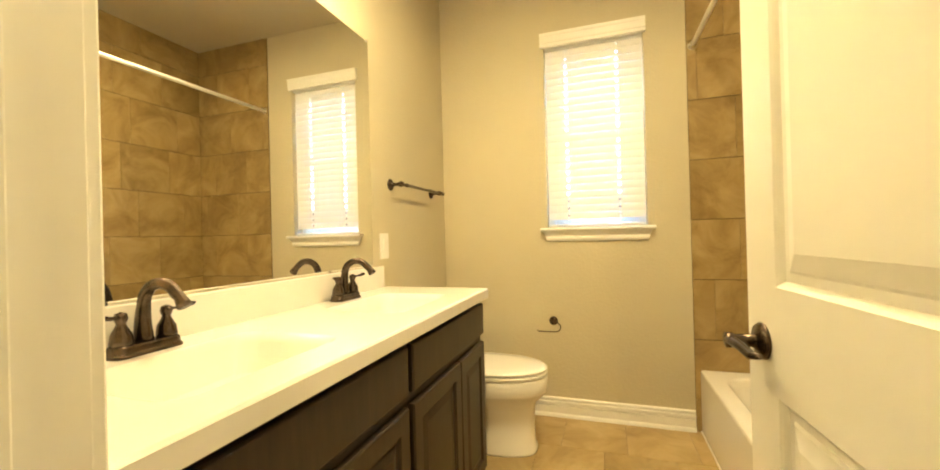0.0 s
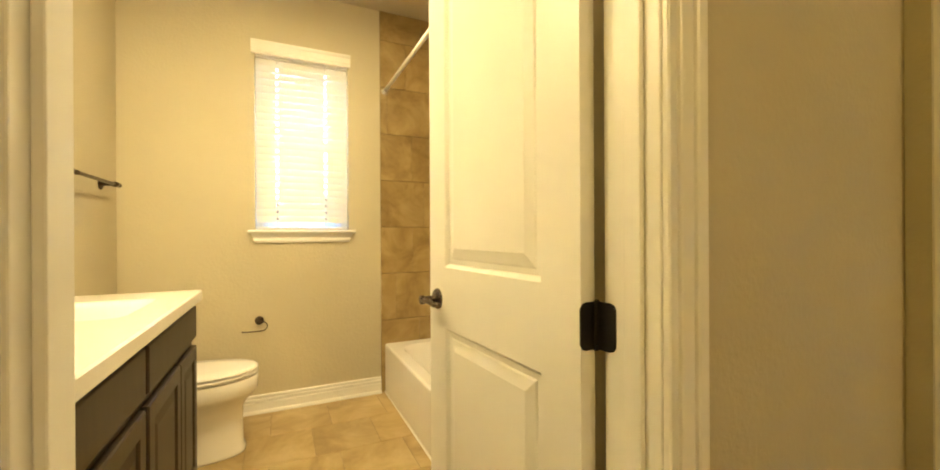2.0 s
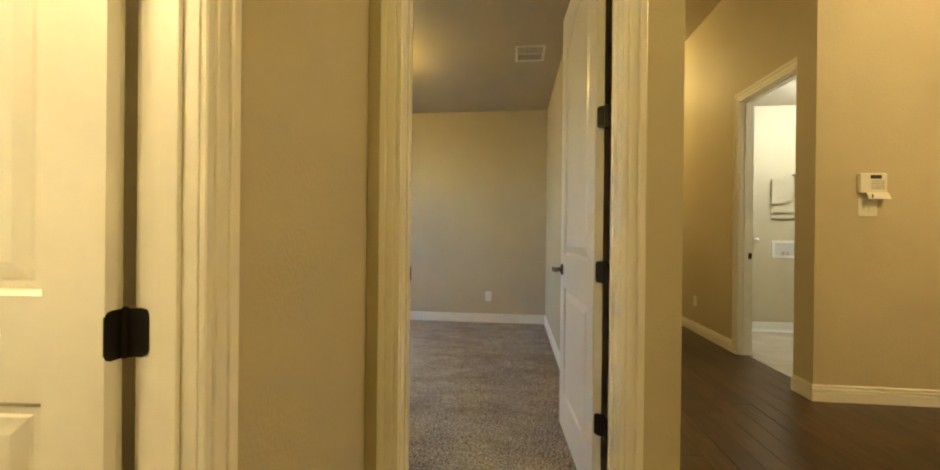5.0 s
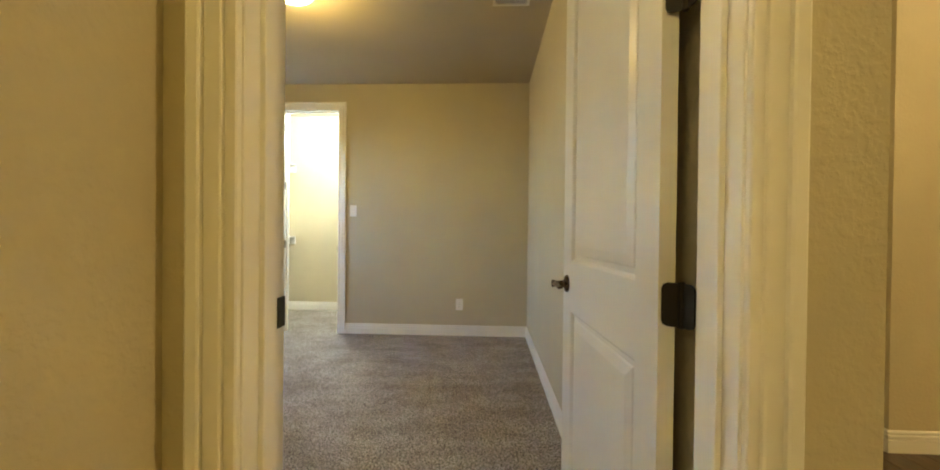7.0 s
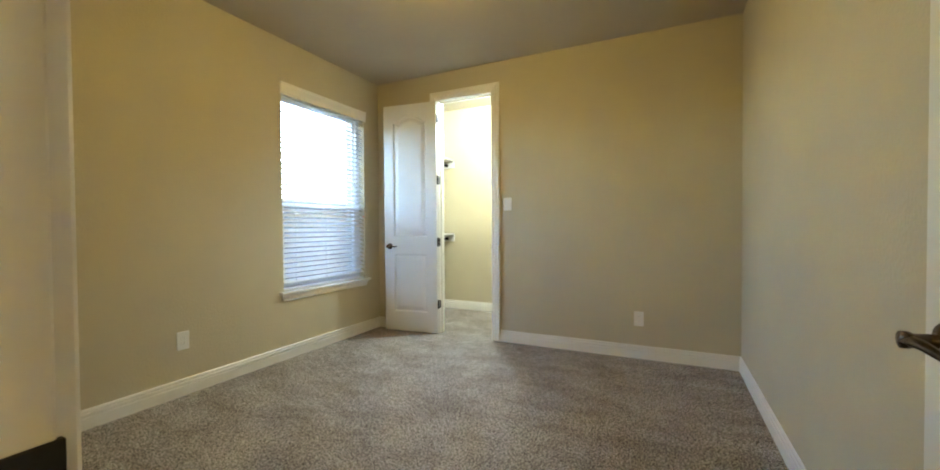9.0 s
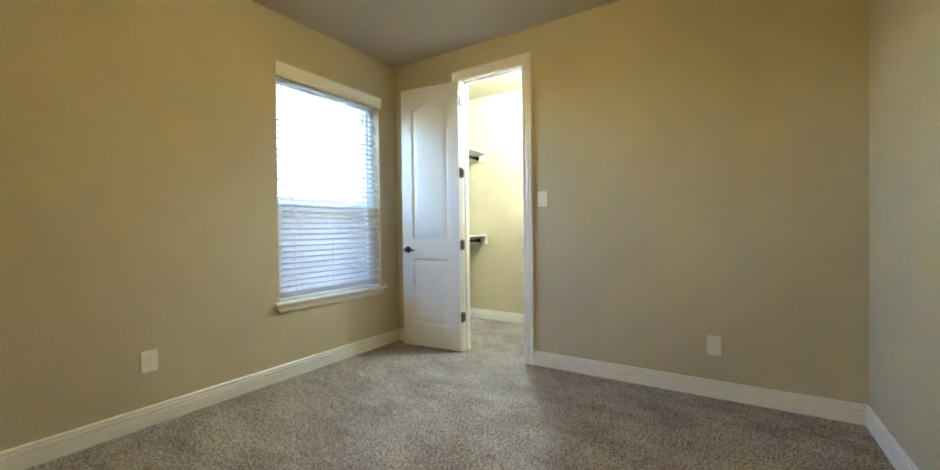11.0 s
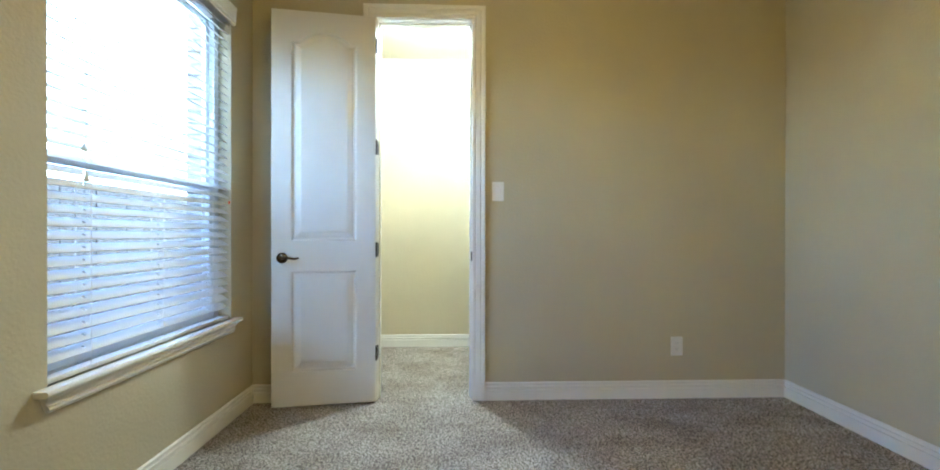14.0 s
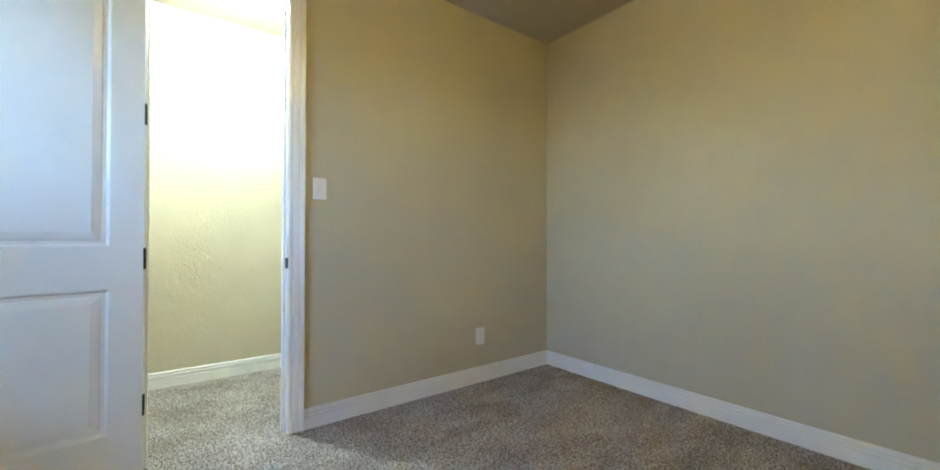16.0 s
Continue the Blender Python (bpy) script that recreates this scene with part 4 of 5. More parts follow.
def bathtub():
    e = thing("bathtub", "glossy white alcove bathtub with a plain apron", "bathtub")
    x0, x1, y0, y1, zt = 1.240, 1.936, 1.907, 3.421, 0.347
    bm = bmesh.new()
    loft(bm, [[(x0, y0, 0), (x1, y0, 0), (x1, y1, 0), (x0, y1, 0)], [(x0, y0, zt - 0.014), (x1, y0, zt - 0.014), (x1, y1, zt - 0.014), (x0, y1, zt - 0.014)]], True, False)
    bm.verts.ensure_lookup_table()
    low = [v for v in bm.verts if v.co.z > 0.1]
    top = [bm.verts.new((x, y, zt)) for x, y in ((x0 + 0.012, y0), (x1, y0), (x1, y1), (x0 + 0.012, y1))]
    mid = [bm.verts.new((x, y, zt - 0.004)) for x, y in ((x0 + 0.003, y0), (x1, y0), (x1, y1), (x0 + 0.003, y1))]
    for a, b in ((low, mid), (mid, top)):
        for k in range(4):
            q = (k + 1) % 4
            bm.faces.new([a[k], a[q], b[q], b[k]])
    edges = [bm.edges.get((top[k], top[(k + 1) % 4])) for k in range(4)]
    rings = []
    for inset, d, r in ((0.0, 0, 0.13), (0.006, 0.002, 0.13), (0.014, 0.010, 0.13), (0.022, 0.035, 0.13), (0.045, 0.16, 0.12), (0.070, 0.255, 0.11), (0.105, 0.285, 0.10), (0.13, 0.288, 0.08)):
        rings.append([bm.verts.new((x, y, zt - d)) for x, y in rounded(x0 + 0.075 + inset, x1 - 0.045 - inset, y0 + 0.07 + inset * 1.4, y1 - 0.085 - inset * 1.3, r, 8)])
    n = len(rings[0])
    for a, b in zip(rings, rings[1:]):
        for k in range(n):
            q = (k + 1) % n
            bm.faces.new([a[k], a[q], b[q], b[k]])
    bm.faces.new(rings[-1])
    edges += [bm.edges.get((rings[0][k], rings[0][(k + 1) % n])) for k in range(n)]
    bmesh.ops.triangle_fill(bm, edges=edges, use_beauty=True)
    ob = part("shell", bm, M_TUB, e, "white enamel shell and apron")
    for p in ob.data.polygons:
        p.use_smooth = len(p.vertices) == 4 and p.center.x > x0 + 0.05 and p.center.x < x1 - 0.04 and p.center.y > y0 + 0.05 and p.center.y < y1 - 0.05
    caulk = tube(bmesh.new(), [(x0 - 0.001, y0, 0.003), (x0 - 0.001, y1, 0.003)], 0.006, 8)
    part("caulk", caulk, M_TRIM, e, "white caulk line along the floor", smooth=True)


bathtub()
rod = thing("shower_rod", "straight white shower rod with chrome end flanges above the tub", "shower rod")
part("rod", tube(bmesh.new(), [(1.246, 1.906, 2.150), (1.246, 3.426, 2.163)], 0.0125, 16), M_TRIM, rod, "white rod", smooth=True)
for y, s in ((3.426, -1), (1.906, 1)):
    bm = lathe(bmesh.new(), [(0, 0), (0.028, 0), (0.028, 0.004), (0.019, 0.008), (0.0165, 0.030), (0.0135, 0.032)], (0, 0, 0), "y", 20)
    for v in bm.verts:
        v.co = Vector((1.246 + v.co.x, y + s * v.co.y, 2.157 + v.co.z + (0.006 if s < 0 else -0.006)))
    part("flange", bm, M_CHROME, rod, "chrome end flange", smooth=True)

vl = thing("vanity_light", "warm two-shade light bar above the mirror", "wall lamp")
part("bar", boxes((-0.2745, -0.25, 1.42, 2.12, 2.36, 2.42)), M_BRONZE, vl, "bronze wall bar", bevel=0.004)
for y in (1.52, 2.02):
    part("arm", tube(bmesh.new(), [(-0.25, y, 2.39), (-0.15, y, 2.41), (-0.10, y, 2.40), (-0.10, y, 2.37)], 0.007, 10), M_BRONZE, vl, "bronze arm", smooth=True)
    sh = lathe(bmesh.new(), [(0.020, 0.0), (0.032, -0.010), (0.050, -0.05), (0.062, -0.11), (0.064, -0.118), (0.061, -0.118), (0.047, -0.05), (0.028, -0.012), (0.018, -0.004)], (-0.10, y, 2.375), "z", 24)
    part("shade", sh, M_GLOBE, vl, "lit frosted glass shade", smooth=True)

# ---- windows and blinds ----


def window(name, label, x0, x1, z0, z1, yf, mid, screen=True):
    """A vinyl single-hung window set in the outer part of the opening, facing +y."""
    e = thing(name, label, "window", kind="structure")
    fw = 0.042
    part("window_frame", grid_solid(x0, x1, yf, yf + 0.06, z0, z1, [(x0 + fw, x1 - fw, yf - 1, yf + 1, z0 + fw, z1 - fw)]), M_VINYL, e, "white vinyl frame", bevel=0.002)
    part("sash", grid_solid(x0 + fw, x1 - fw, yf + 0.030, yf + 0.052, mid - 0.018, z1 - fw, [(x0 + fw + 0.03, x1 - fw - 0.03, yf - 1, yf + 1, mid + 0.018, z1 - fw - 0.028)]), M_VINYL, e, "upper sash")
    part("sash", grid_solid(x0 + fw, x1 - fw, yf + 0.006, yf + 0.029, z0 + fw, mid + 0.020, [(x0 + fw + 0.034, x1 - fw - 0.034, yf - 1, yf + 1, z0 + fw + 0.04, mid - 0.018)]), M_VINYL, e, "lower sash")
    for za, zb, y in ((mid + 0.018, z1 - fw - 0.028, yf + 0.041), (z0 + fw + 0.04, mid - 0.018, yf + 0.017)):
        p = part("pane", boxes((x0 + fw + 0.028, x1 - fw - 0.028, y - 0.002, y + 0.002, za - 0.004, zb + 0.004)), M_GLASS, e, "clear glass pane")
        p.visible_shadow = False
    if not screen:
        return e
    part("screen_frame", grid_solid(x0 + fw, x1 - fw, yf + 0.053, yf + 0.060, z0 + fw, mid + 0.018, [(x0 + fw + 0.018, x1 - fw - 0.018, yf - 1, yf + 1, z0 + fw + 0.018, mid)]), M_VINYL, e, "white screen frame")
    part("insect_screen", boxes((x0 + fw + 0.0175, x1 - fw - 0.0175, yf + 0.0560, yf + 0.0568, z0 + fw + 0.0175, mid + 0.0005)), M_SCREEN, e, "dark grey insect screen")
    return e


def stool(e_name, label, x0, x1, z, face, y_in, ears, apron_h):
    """A window stool with a rounded nose and a stepped apron below it."""
    e = thing(e_name, label, "window sill", kind="structure")
    nose = [(0.0, -0.022), (-0.040, -0.022), (-0.0455, -0.018), (-0.048, -0.011), (-0.0455, -0.004), (-0.040, 0.0), (0.0, 0.0)]
    bm = bmesh.new()
    loft(bm, [[(x, face + a, z + b) for a, b in nose] for x in (x0 - ears, x1 + ears)])
    box(bm, x0 + 0.001, x1 - 0.001, face + 0.0005, y_in, z - 0.022, z)
    part("window_sill", bm, M_TRIM, e, "white stool board with a rounded nose")
    ap = bmesh.new()
    top, k = [], ears - 0.016
    prof = [(0.0, 0.0), (-0.030, 0.0), (-0.028, -0.006), (-0.022, -0.012), (-0.020, -0.020), (-0.015, -0.022), (-0.015, -0.034), (-0.018, -0.038), (-0.018, -apron_h + 0.010), (-0.012, -apron_h), (0.0, -apron_h)]
    loft(ap, [[(xe + sg * (0.022 * b / apron_h), face + a, z - 0.0225 + b) for a, b in prof] for xe, sg in ((x0 - k, -1), (x1 + k, 1))])
    part("apron", ap, M_TRIM, e, "stepped white apron")
    return e


window("window_1", "white vinyl bathroom window behind closed blinds", *BWIN[:2], BWIN[2] - 0.02, BWIN[3], BATH_Y1 + 0.085, 1.74, False)
stool("sill_bath", "cream bathroom window stool and apron", BWIN[0], BWIN[1], BWIN[2], BATH_Y1, BATH_Y1 + 0.085, 0.040, 0.060)
window("window_2", "white vinyl bedroom window with open blinds", *WIN[:2], WIN[2] - 0.02, WIN[3], BED_Y1 + 0.070, 1.335)
stool("sill_bed", "white bedroom window stool and apron", WIN[0], WIN[1], WIN[2], BED_Y1, BED_Y1 + 0.070, 0.045, 0.058)


def slat_mesh(xa, xb, cords, w, t, c, s):
    """One slightly crowned slat with a route hole at every cord."""
    xs = sorted([xa, xb, *[x + d for x in cords for d in (-0.0065, 0.0065)]])
    ps = [-w, -0.72 * w, -0.30 * w, 0.0, 0.30 * w, 0.72 * w, w]
    bm = bmesh.new()
    vs = {}

    def v(i, j, k):
        if (i, j, k) not in vs:
            p = ps[j]
            q = 0.0018 * (1 - (p / w) ** 2) + (t if k else -t)
            vs[i, j, k] = bm.verts.new((xs[i], p * c - q * s, p * s + q * c))
        return vs[i, j, k]

    def full(i, j):
        return 0 <= i < len(xs) - 1 and 0 <= j < len(ps) - 1 and not (i % 2 == 1 and j in (2, 3))

    for i in range(len(xs) - 1):
        for j in range(len(ps) - 1):
            if not full(i, j):
                continue
            bm.faces.new([v(i, j, 1), v(i + 1, j, 1), v(i + 1, j + 1, 1), v(i, j + 1, 1)])
            bm.faces.new([v(i, j, 0), v(i, j + 1, 0), v(i + 1, j + 1, 0), v(i + 1, j, 0)])
            if not full(i - 1, j):
                bm.faces.new([v(i, j, 0), v(i, j, 1), v(i, j + 1, 1), v(i, j + 1, 0)])
            if not full(i + 1, j):
                bm.faces.new([v(i + 1, j, 0), v(i + 1, j + 1, 0), v(i + 1, j + 1, 1), v(i + 1, j, 1)])
            if not full(i, j - 1):
                bm.faces.new([v(i, j, 0), v(i + 1, j, 0), v(i + 1, j, 1), v(i, j, 1)])
            if not full(i, j + 1):
                bm.faces.new([v(i, j + 1, 0), v(i, j + 1, 1), v(i + 1, j + 1, 1), v(i + 1, j + 1, 0)])
    return bm


def blind(name, label, x0, x1, z_top, z_bot, yc, pitch, tilt, val, face, cords, wand=True):
    """A two-inch slat blind with its valance, ladder cords and bottom rail."""
    e = thing(name, label, "window blind")
    vx0, vx1, vz0, vz1 = val
    bm = bmesh.new()
    vp = [(0.006, vz0), (-0.010, vz0), (-0.014, vz0 + 0.004), (-0.014, vz0 + 0.020), (-0.017, vz0 + 0.026), (-0.017, vz1 - 0.024), (-0.021, vz1 - 0.014), (-0.022, vz1), (0.006, vz1)]
    loft(bm, [[(x, face - 0.006 + a, z) for a, z in vp] for x in (vx0, vx1)])
    part("valance", bm, M_TRIM, e, "moulded white valance")
    part("headrail", boxes((x0 + 0.004, x1 - 0.004, yc - 0.026, yc + 0.026, z_top - 0.045, z_top)), M_VINYL, e, "white metal head rail", bevel=0.001)
    w, t = 0.0255, 0.0014
    n = int((z_top - 0.055 - z_bot - 0.03) / pitch)
    me = None
    c, s = math.cos(radians(tilt)), math.sin(radians(tilt))
    for k in range(n):
        z = z_top - 0.062 - k * pitch
        if z < z_bot + 0.03:
            break
        if me is None:
            bm = slat_mesh(x0 + 0.006, x1 - 0.006, cords, w, t, c, s)
            sl = obj_from("slat", bm, M_SLAT, e, "white faux wood slat")
            me = sl.data
        else:
            sl = new("slat", me)
            sl.parent = e
            tagged(sl, "white faux wood slat")
        sl.location = (0, yc, z)
    zb = z_bot + 0.012
    part("bottom_rail", boxes((x0 + 0.006, x1 - 0.006, yc - 0.025, yc + 0.025, zb - 0.010, zb + 0.008)), M_TRIM, e, "white bottom rail", bevel=0.003)
    for x in cords:
        for dy in (-0.0275, 0.0275):
            part("ladder_cord", tube(bmesh.new(), [(x, yc + dy, z_top - 0.03), (x, yc + dy, zb)], 0.0012, 6), M_TRIM, e, "white ladder cord", smooth=True)
    return e


blind("window_blind", "closed white faux wood blind over the bathroom window", BWIN[0], BWIN[1], BWIN[3] - 0.005, BWIN[2], BATH_Y1 + 0.040, 0.0445, 78,
      (BWIN[0] - 0.020, BWIN[1] + 0.014, 2.288, 2.372), BATH_Y1, (0.545, 0.845))
bb = blind("window_blind", "open white faux wood blind over the bedroom window", WIN[0], WIN[1], WIN[3], WIN[2], BED_Y1 + 0.034, 0.0445, 33,
           (WIN[0] - 0.012, WIN[1] + 0.014, 2.272, 2.372), BED_Y1, (4.56, 4.92, 5.28))
for x, z in ((4.521, 1.372), (4.530, 1.268)):
    part("cord", tube(bmesh.new(), [(x, BED_Y1 - 0.004, 2.27), (x, BED_Y1 - 0.004, z)], 0.0012, 6), M_TRIM, bb, "thin pull cord", smooth=True)
    part("tassel", lathe(bmesh.new(), [(0, 0.034), (0.004, 0.032), (0.005, 0.022), (0.009, 0.012), (0.010, 0.004), (0, 0.0)], (x, BED_Y1 - 0.004, z - 0.017), "z", 12), M_TRIM, bb, "small pull tassel", smooth=True)
part("tag", boxes((5.425, 5.463 - 0.022, BED_Y1 + 0.0045, BED_Y1 + 0.0053, 1.243, 1.258)), M_RED, bb, "small orange warning tag")

# ---- bedroom ceiling light and vent, closet fittings ----
cl = thing("ceiling_light", "bronze-rimmed dome ceiling light, lit", "ceiling lamp", (3.89, 1.72, 0))
part("canopy", lathe(bmesh.new(), [(0, 2.7395), (0.175, 2.7395), (0.178, 2.725), (0.170, 2.712), (0.158, 2.708), (0.15, 2.715), (0, 2.72)], (0, 0, 0), "z", 36), M_BRONZE, cl, "bronze rim", smooth=True)
part("shade", lathe(bmesh.new(), [(0.155, 2.710), (0.150, 2.690), (0.128, 2.665), (0.090, 2.646), (0.045, 2.637), (0, 2.634)], (0, 0, 0), "z", 36), M_GLOBE, cl, "lit frosted glass bowl", smooth=True)


def vent(x, y, rz):
    e = thing("ceiling_vent", "white louvred air vent on the bedroom ceiling", "vent", (x, y, CEIL), rz)
    w, d = 0.128, 0.152
    part("frame", grid_solid(-w, w, -d, d, -0.010, -0.0005, [(-w + 0.022, w - 0.022, -d + 0.022, -0.006, -1, 1), (-w + 0.022, w - 0.022, 0.006, d - 0.022, -1, 1)]), M_TRIM, e, "white vent frame", bevel=0.002)
    # Near-black sheet stands in for the shade between the louvres.
    part("backing", boxes((-w + 0.02, w - 0.02, -d + 0.02, d - 0.02, -0.0035, -0.001)), M_DARK, e, "dark sheet painted as the duct's shade")
    me = None
    n = 15
    for k in range(n):
        for s in (-1, 1):
            xx = -w + 0.030 + k * (2 * w - 0.060) / (n - 1)
            if me is None:
                bm = bmesh.new()
                loft(bm, [[(-0.004, yy, -0.0095), (-0.0028, yy, -0.0095), (0.0035, yy, -0.004), (0.0023, yy, -0.004)] for yy in (-(d - 0.028) / 2, (d - 0.028) / 2)])
                ob = obj_from("slat", bm, M_TRIM, e, "thin white louvre")
                me = ob.data
            else:
                ob = new("slat", me)
                ob.parent = e
                tagged(ob, "thin white louvre")
            ob.location = (xx, s * (d - 0.016) / 2, 0)
    return e


vent(4.02, 0.275, 90)

for z, xr in ((1.985, 0), (0.972, 0)):
    e = thing("closet_shelf", "white closet shelf on a cleat with a dark clothes rod", "closet shelf", group="closet shelves")
    part("shelf", boxes((5.806, 6.9355, 3.150, 3.4595, z + 0.055, z + 0.073)), M_TRIM, e, "white shelf board", bevel=0.002)
    part("cleat", boxes((6.930, 6.9495, 3.150, 3.4590, z - 0.040, z + 0.0545)), M_TRIM, e, "white end cleat", bevel=0.002)
    part("rod", tube(bmesh.new(), [(5.806, 3.262, z), (6.925, 3.262, z)], 0.016, 16), M_BRONZE, e, "dark clothes rod", smooth=True)
    part("socket", lathe(bmesh.new(), [(0, 0), (0.026, 0), (0.026, -0.006), (0.018, -0.010), (0.018, -0.016)], (6.9295, 3.262, z), "x", 18), M_BRONZE, e, "rod socket", smooth=True)

# Unseen ceiling fixtures; hall, alcove and laundry ones only house added fill lights.
for name, x, y, z, r in (("bathroom_lamp", 0.84, 2.05, CEIL, 0.14), ("closet_lamp", 5.98, 2.25, CEIL, 0.11), ("laundry_fill_lamp", 4.75, -2.9, CEIL, 0.14), ("hall_fill_lamp", 7.0, -1.0, HALL_CEIL, 0.15), ("hall_fill_lamp", 1.5, -2.8, HALL_CEIL, 0.15), ("alcove_fill_lamp", 0.0, 0.35, CEIL, 0.12)):
    e = thing(name, "unseen small lit dome lamp on the ceiling", "ceiling lamp", (x, y, z))
    part("rim", lathe(bmesh.new(), [(0, -0.0005), (r, -0.0005), (r, -0.018), (r * 0.9, -0.024), (0, -0.02)], (0, 0, 0), "z", 28), M_BRONZE, e, "bronze rim", smooth=True)
    part("shade", lathe(bmesh.new(), [(r * 0.88, -0.024), (r * 0.8, -0.05), (r * 0.5, -0.072), (0, -0.082)], (0, 0, 0), "z", 28), M_GLOBE, e, "lit frosted glass bowl", smooth=True)

# ---- hall: keypad, laundry fittings ----
kp = thing("alarm_keypad", "white alarm keypad with an open flap on the hall wall", "keypad", (3.508, -2.048, 0), 90)
kb = bmesh.new()
loft(kb, [[(x, y, z) for x, z in rounded(-0.090 + i, 0.082 - i, 1.455 + i, 1.592 - i, 0.008, 3)] for y, i in ((0.0005, 0), (0.020, 0), (0.026, 0.004))])
part("case", kb, M_PLATE, kp, "white keypad case")
part("display", boxes((-0.052, 0.018, 0.0255, 0.0268, 1.552, 1.578)), M_LCD, kp, "dark display")
keys = None
for r in range(4):
    for c in range(4):
        if keys is None:
            bm = boxes((-0.008, 0.008, 0.0, 0.003, -0.0055, 0.0055))
            ob = obj_from("key", bm, M_KEYS, kp, "small grey key")
            keys = ob.data
        else:
            ob = new("key", keys)
            ob.parent = kp
            tagged(ob, "small grey key")
        ob.location = (-0.062 + c * 0.0215, 0.0258, 1.536 - r * 0.0165)
flap = boxes((-0.092, 0.045, 0.0, 0.004, -0.052, 0.0))
for v in flap.verts:
    v.co = Vector((v.co.x, 0.028 + v.co.y * 0.8 - v.co.z * 0.45, 1.457 + v.co.z * 0.9 + v.co.y * 0.3))
part("flap", flap, M_PLATE, kp, "hanging white flap")
part("flap_mark", boxes((0.018, 0.024, 0.048, 0.050, 1.42, 1.445)), M_LCD, kp, "dark mark on the flap")
wall_plate("light_switch", "white double rocker switch below the alarm keypad", "switch", pose(3.508, -2.032, 1.357, 0, 0, WEST), w=0.122, h=0.124, rockers=2)

ls = thing("laundry_shelf", "pale wooden shelf gable with a cleat on the laundry wall", "shelf")
gb = bmesh.new()
poly = [(-2.692, 1.545), (-2.692, 1.835), (-2.72, 1.845), (-2.93, 1.885), (-3.30, 1.885), (-3.30, 1.70), (-2.95, 1.70), (-2.90, 1.60), (-2.85, 1.565), (-2.80, 1.548)]
loft(gb, [[(x, y, z) for y, z in poly] for x in (5.665, 5.685)])
part("gable", gb, M_PALEWOOD, ls, "pale shaped board")
part("shelf", boxes((5.40, 5.699, -3.30, -2.93, 1.886, 1.906)), M_TRIM, ls, "white shelf board", bevel=0.002)
part("cleat", boxes((5.676, 5.6995, -3.30, -2.700, 1.372, 1.400), (5.676, 5.6995, -3.30, -2.700, 1.440, 1.484)), M_WALL, ls, "pale wall cleat")
part("bracket", boxes((5.685, 5.6997, -2.80, -2.76, 1.55, 1.80), (5.6858, 5.6997, -3.25, -3.21, 1.72, 1.88)), M_TRIM, ls, "wall batten")

wb = thing("washer_box", "white recessed washer outlet box with two valves", "outlet box")
part("rim", grid_solid(5.690, 5.6995, -2.99, -2.712, 0.895, 1.103, [(5, 6, -2.96, -2.742, 0.925, 1.073)]), M_PLATE, wb, "white plastic rim", bevel=0.002)
part("back", boxes((5.694, 5.6992, -2.965, -2.738, 0.920, 1.078)), M_KEYS, wb, "grey recessed back")
for y in (-2.83, -2.885):
    part("valve", lathe(bmesh.new(), [(0, 0), (0.010, 0), (0.010, 0.022), (0.016, 0.024), (0.016, 0.030), (0, 0.032)], (5.682, y, 0.935), "z", 14), M_CHROME, wb, "small chrome valve", smooth=True)
kn = thing("door_stop_knob", "round white knob on the laundry wall", "knob")
part("knob", lathe(bmesh.new(), [(0, -0.045), (0.020, -0.043), (0.026, -0.032), (0.022, -0.020), (0.014, -0.012), (0.018, 0.0)], (5.6995, -2.533, 1.113), "x", 18), M_PLATE, kn, "round white knob", smooth=True)

# ---- outdoors ----
ground = bmesh.new()
box(ground, -400, 400, 3.62, 500, -0.45, -0.30)
structure("ground", ground, M_GRASS, "lawn outside the windows", "lawn")
structure("brick_return", grid_solid(3.60, 6.20, 3.605, 3.705, -0.30, 3.1, [(WIN[0] - 0.01, WIN[1] - 0.005, 3, 4, WIN[2] - 0.05, WIN[3] + 0.02)]), M_MORTAR, "mortar behind the brick facing", "wall")
fence = thing("fence", "weathered upright board fence across the yard", "fence")
fm = None
random.seed(4)
for k in range(150):
    if fm is None:
        bm = bmesh.new()
        loft(bm, [[(-0.066, y, -0.30), (0.066, y, -0.30), (0.066, y, 1.59), (0.040, y, 1.62), (-0.040, y, 1.62), (-0.066, y, 1.59)] for y in (0, 0.018)])
        ob = obj_from("slat", bm, M_FENCE, fence, "weathered fence board")
        fm = ob.data
    else:
        ob = new("slat", fm)
        ob.parent = fence
        tagged(ob, "weathered fence board")
    ob.location = (-4 + k * 0.139, 6.2 + random.uniform(-0.004, 0.004), random.uniform(-0.01, 0.012))
for z in (0.1, 1.2):
    part("rail", boxes((-4.1, 17.0, 6.155, 6.1955, z, z + 0.09)), M_FENCE, fence, "fence rail")

# ---- pieces: bricks, planks, tiles ----
random.seed(8)


def piece(name, me, mat, parent, at, ry=0.0):
    ob = new(name, me)
    ob.parent = parent
    ob.location = at
    return ob


def slab_mesh(name, w, h, t, mat, b=0.0015):
    """A flat piece lying in x and y, its top face at z = t, with eased edges."""
    bm = bmesh.new()
    loft(bm, [[(x, y, z) for x, y in ((-w / 2 + i, -h / 2 + i), (w / 2 - i, -h / 2 + i), (w / 2 - i, h / 2 - i), (-w / 2 + i, h / 2 - i))] for z, i in ((0, 0), (t - b, 0), (t, b))])
    bmesh.ops.recalc_face_normals(bm, faces=bm.faces)
    me = bpy.data.meshes.new(name)
    bm.to_mesh(me)
    bm.free()
    me.materials.append(mat)
    return me


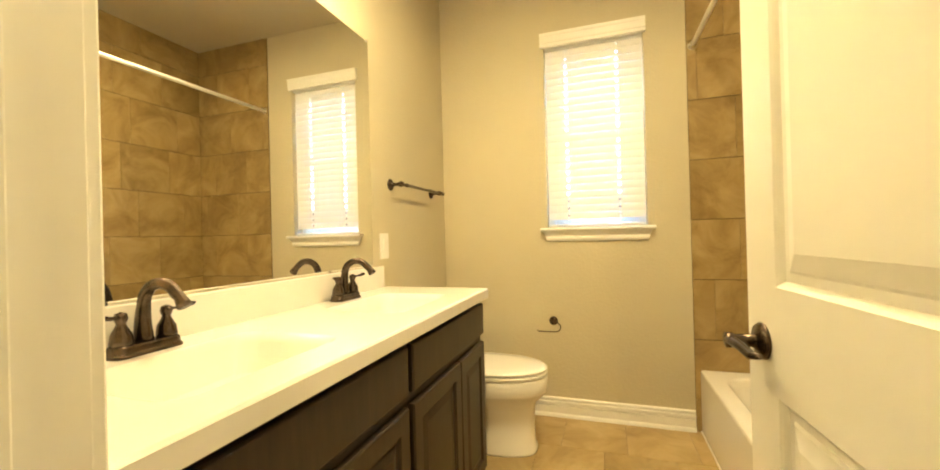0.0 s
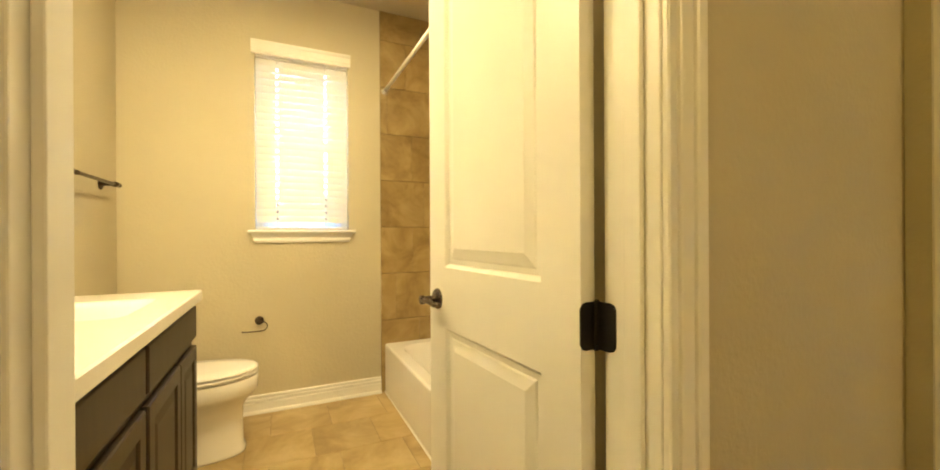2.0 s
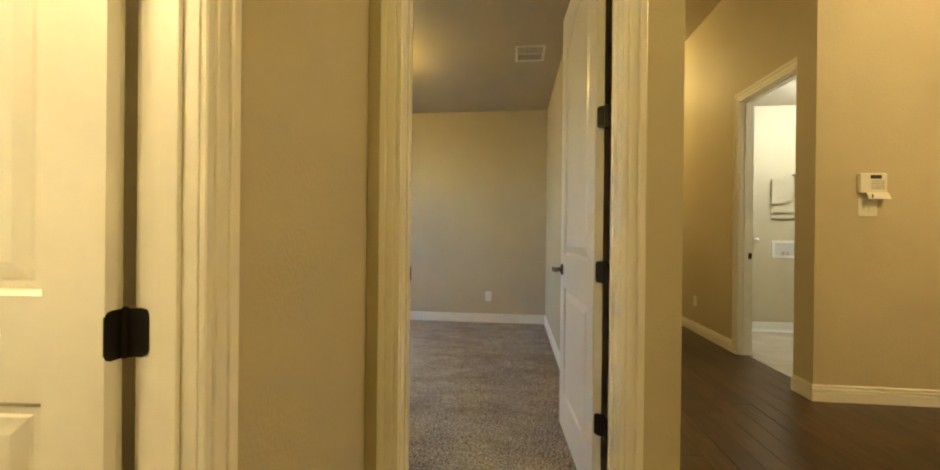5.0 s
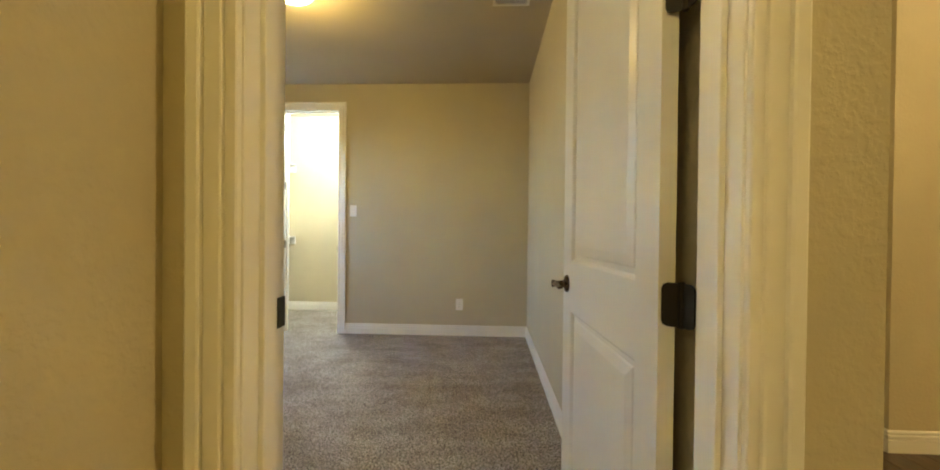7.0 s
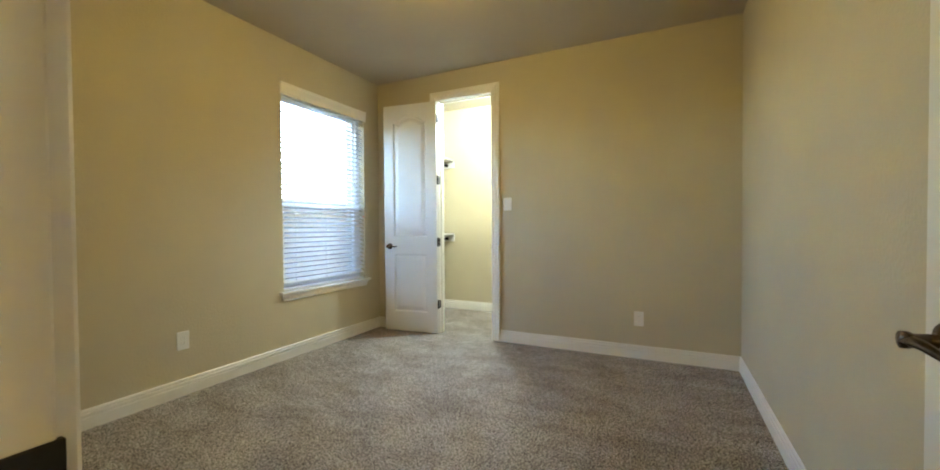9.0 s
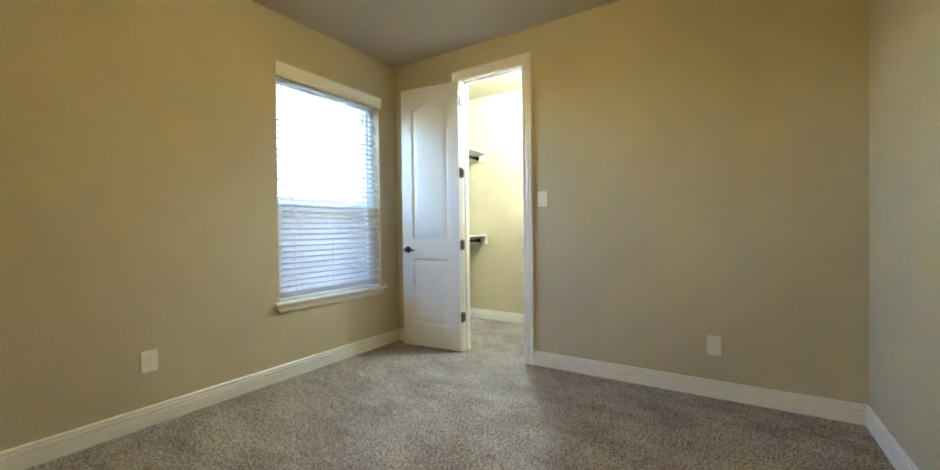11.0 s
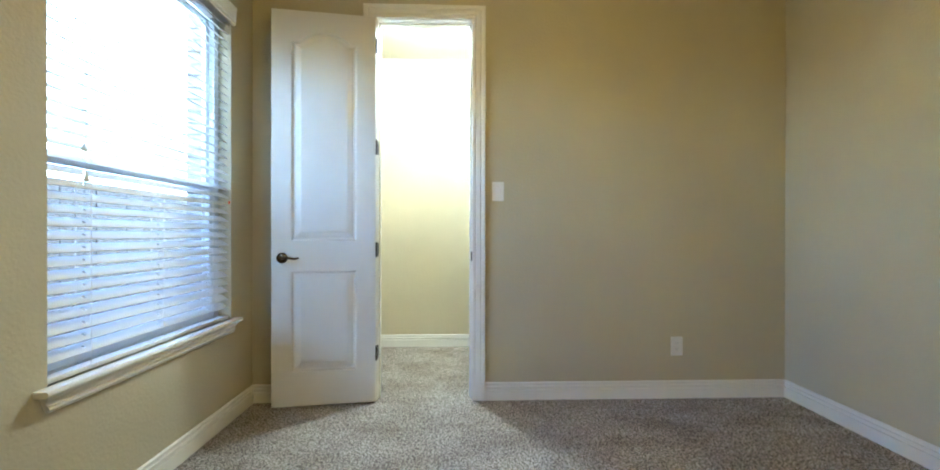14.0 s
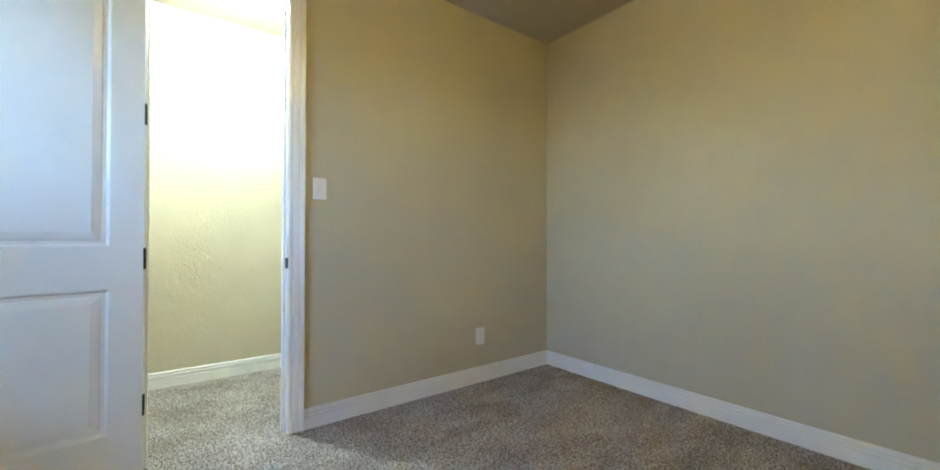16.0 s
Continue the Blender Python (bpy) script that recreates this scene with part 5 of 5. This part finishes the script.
def lay(name, parent, mat, rows, thick, gap, frame_m, joint_z=0.0, across=1.0):
    """Pieces row by row: rows are (y0, y1, [x joints]) in the frame frame_m, whose z is out of the surface."""
    cache = {}
    for y0, y1, xs in rows:
        for a, b in zip(xs, xs[1:]):
            w, h = round(b - a - gap * across, 4), round(y1 - y0 - gap, 4)
            if w < 0.012 or h < 0.012:
                continue
            if (w, h) not in cache:
                cache[w, h] = slab_mesh(name, w, h, thick, mat)
            ob = new(name, cache[w, h])
            ob.parent = parent
            ob.matrix_local = frame_m @ pose((a + b) / 2, (y0 + y1) / 2, joint_z + random.uniform(-0.0003, 0.0003))


def joints(lo, hi, start, pitch):
    xs = [lo]
    x = start
    while x > lo:
        x -= pitch
    while x < hi - 0.02:
        if x > lo + 0.02:
            xs.append(x)
        x += pitch
    return xs + [hi]


# wall tiles: courses of 13 inch tiles up to the ceiling
courses = [max(0.0, 0.180 + 0.3355 * (k - 1)) for k in range(9)] + [CEIL - 0.001]
courses[0] = 0.001
starts = (1.30, 1.50, 1.323, 1.451, 1.540, 1.446, 1.60, 1.40, 1.52)
tw = structure("wall_tile_north", boxes((1.214, 1.9495, BATH_Y1 - 0.005, BATH_Y1 - 0.0002, 0.0, CEIL - 0.0005)), M_GROUT, "brown stone-look tile wall behind the tub", "tiled wall")
lay("tile", tw, M_TILE, [(courses[k], courses[k + 1], joints(1.214, 1.943, starts[k], 0.337)) for k in range(9)], 0.004, 0.0035,
    Matrix.Translation((0, BATH_Y1 - 0.005, 0)) @ Matrix.Rotation(radians(90), 4, "X"), across=0.4)
te = structure("wall_tile_east", boxes((1.9435, 1.9498, 1.906, BATH_Y1 - 0.0055, 0.0, CEIL - 0.0005)), M_GROUT, "brown stone-look tile wall along the tub", "tiled wall")
lay("tile", te, M_TILE, [(courses[k], courses[k + 1], joints(1.906, BATH_Y1 - 0.0095, 1.95 + (0.12 if k % 2 else 0.27) + 0.04 * (k % 3), 0.337)) for k in range(9)], 0.004, 0.0035,
    Matrix.Translation((1.9435, 0, 0)) @ Matrix(((0, 0, -1, 0), (1, 0, 0, 0), (0, 1, 0, 0), (0, 0, 0, 1))), across=0.4)
structure("wall_bath_east_b", boxes((1.9365, 1.9499, 1.0855, 1.7995, 0.0, CEIL - 0.001)), M_WALL, "plain bathroom side wall", "wall")

# bathroom floor
bf = structure("floor_bathroom", boxes((BATH_X0, 1.9495, 1.03, BATH_Y1, -0.05, -0.004)), M_FGROUT, "tan stone-look floor tiles", "tile floor")
rows, y, k = [], 3.067 - 0.3335 * 7, 0
while y < BATH_Y1 - 0.01:
    lo, hi = max(y, 1.03), min(y + 0.3335, BATH_Y1 - 0.001)
    if hi - lo > 0.03:
        rows.append((lo, hi, joints(0.345 if hi < 1.09 else BATH_X0 + 0.001, 1.115 if hi < 1.09 else 1.30, 0.387 if k % 2 == 0 else 0.503, 0.3335)))
    y, k = y + 0.3335, k + 1
lay("tile", bf, M_FTILE, rows, 0.004, 0.003, Matrix.Identity(4), -0.004, across=0.6)

# laundry floor
lf = structure("floor_laundry", boxes((3.72, 5.70, -3.9, -1.86, -0.05, -0.004)), M_FGROUT, "pale stone-look laundry tiles", "tile floor")
lay("tile", lf, M_LTILE, [(-1.86 - 0.45 * (k + 1), -1.86 - 0.45 * k, joints(3.725, 5.695, 3.9 + 0.225 * (k % 2), 0.45)) for k in range(4)], 0.004, 0.004, Matrix.Identity(4), -0.004)

# hall floor planks
hf = structure("floor_hall", boxes((-1.0, 2.02, -4.9, 1.03, -0.05, -0.0055), (2.0201, 8.0, -1.859, -0.201, -0.05, -0.0055), (2.0201, 3.718, -4.9, -1.8595, -0.05, -0.0055)), M_DARK, "dark hand-scraped wood plank floor", "wood floor")
near, far = [], []
y, k = -4.9, 0
while y < 1.03:
    h = 0.127
    x_end = 2.02 if y + h > -0.20 else 3.718 if y < -1.861 else 8.0
    y1 = min(y + h, 1.03)
    if y < -0.20 < y1:
        y1 = -0.20
    if y < -1.861 < y1:
        y1 = -1.86
    xs, x = [-0.99], -0.99 + random.uniform(0.2, 1.2)
    while x < x_end - 0.2:
        xs.append(round(x, 2))
        x += random.choice((0.6, 0.75, 0.9, 1.05, 1.2, 1.35))
    xs.append(x_end - 0.001)
    (near if -2.6 < y < 0.0 else far).append((y, y1, xs))
    y, k = y1, k + 1
lay("plank", hf, M_PLANK, near, 0.0055, 0.0012, Matrix.Identity(4), -0.0055)
bm = bmesh.new()
for y0, y1, xs in far:
    for a, b in zip(xs, xs[1:]):
        box(bm, a + 0.0006, b - 0.0006, y0 + 0.0006, y1 - 0.0006, -0.0054, 0.0)
obj_from("plank_field", bm, M_PLANK, hf, "wood planks further off", kind="stuff")

# brick facing seen through the bedroom window
bp = bpy.data.objects["brick_return"]
brick = slab_mesh("brick", 0.193, 0.057, 0.012, M_BRICK, 0.004)
half = slab_mesh("brick", 0.094, 0.057, 0.012, M_BRICK, 0.004)
for k in range(26):
    z = WIN[2] - 0.02 + k * 0.067
    if z > WIN[3]:
        break
    ob = new("brick", half)
    ob.parent = bp
    ob.matrix_local = Matrix.Translation((WIN[1] - 0.005, 3.655, z + 0.03)) @ Matrix(((0, 0, -1, 0), (1, 0, 0, 0), (0, 1, 0, 0), (0, 0, 0, 1)))
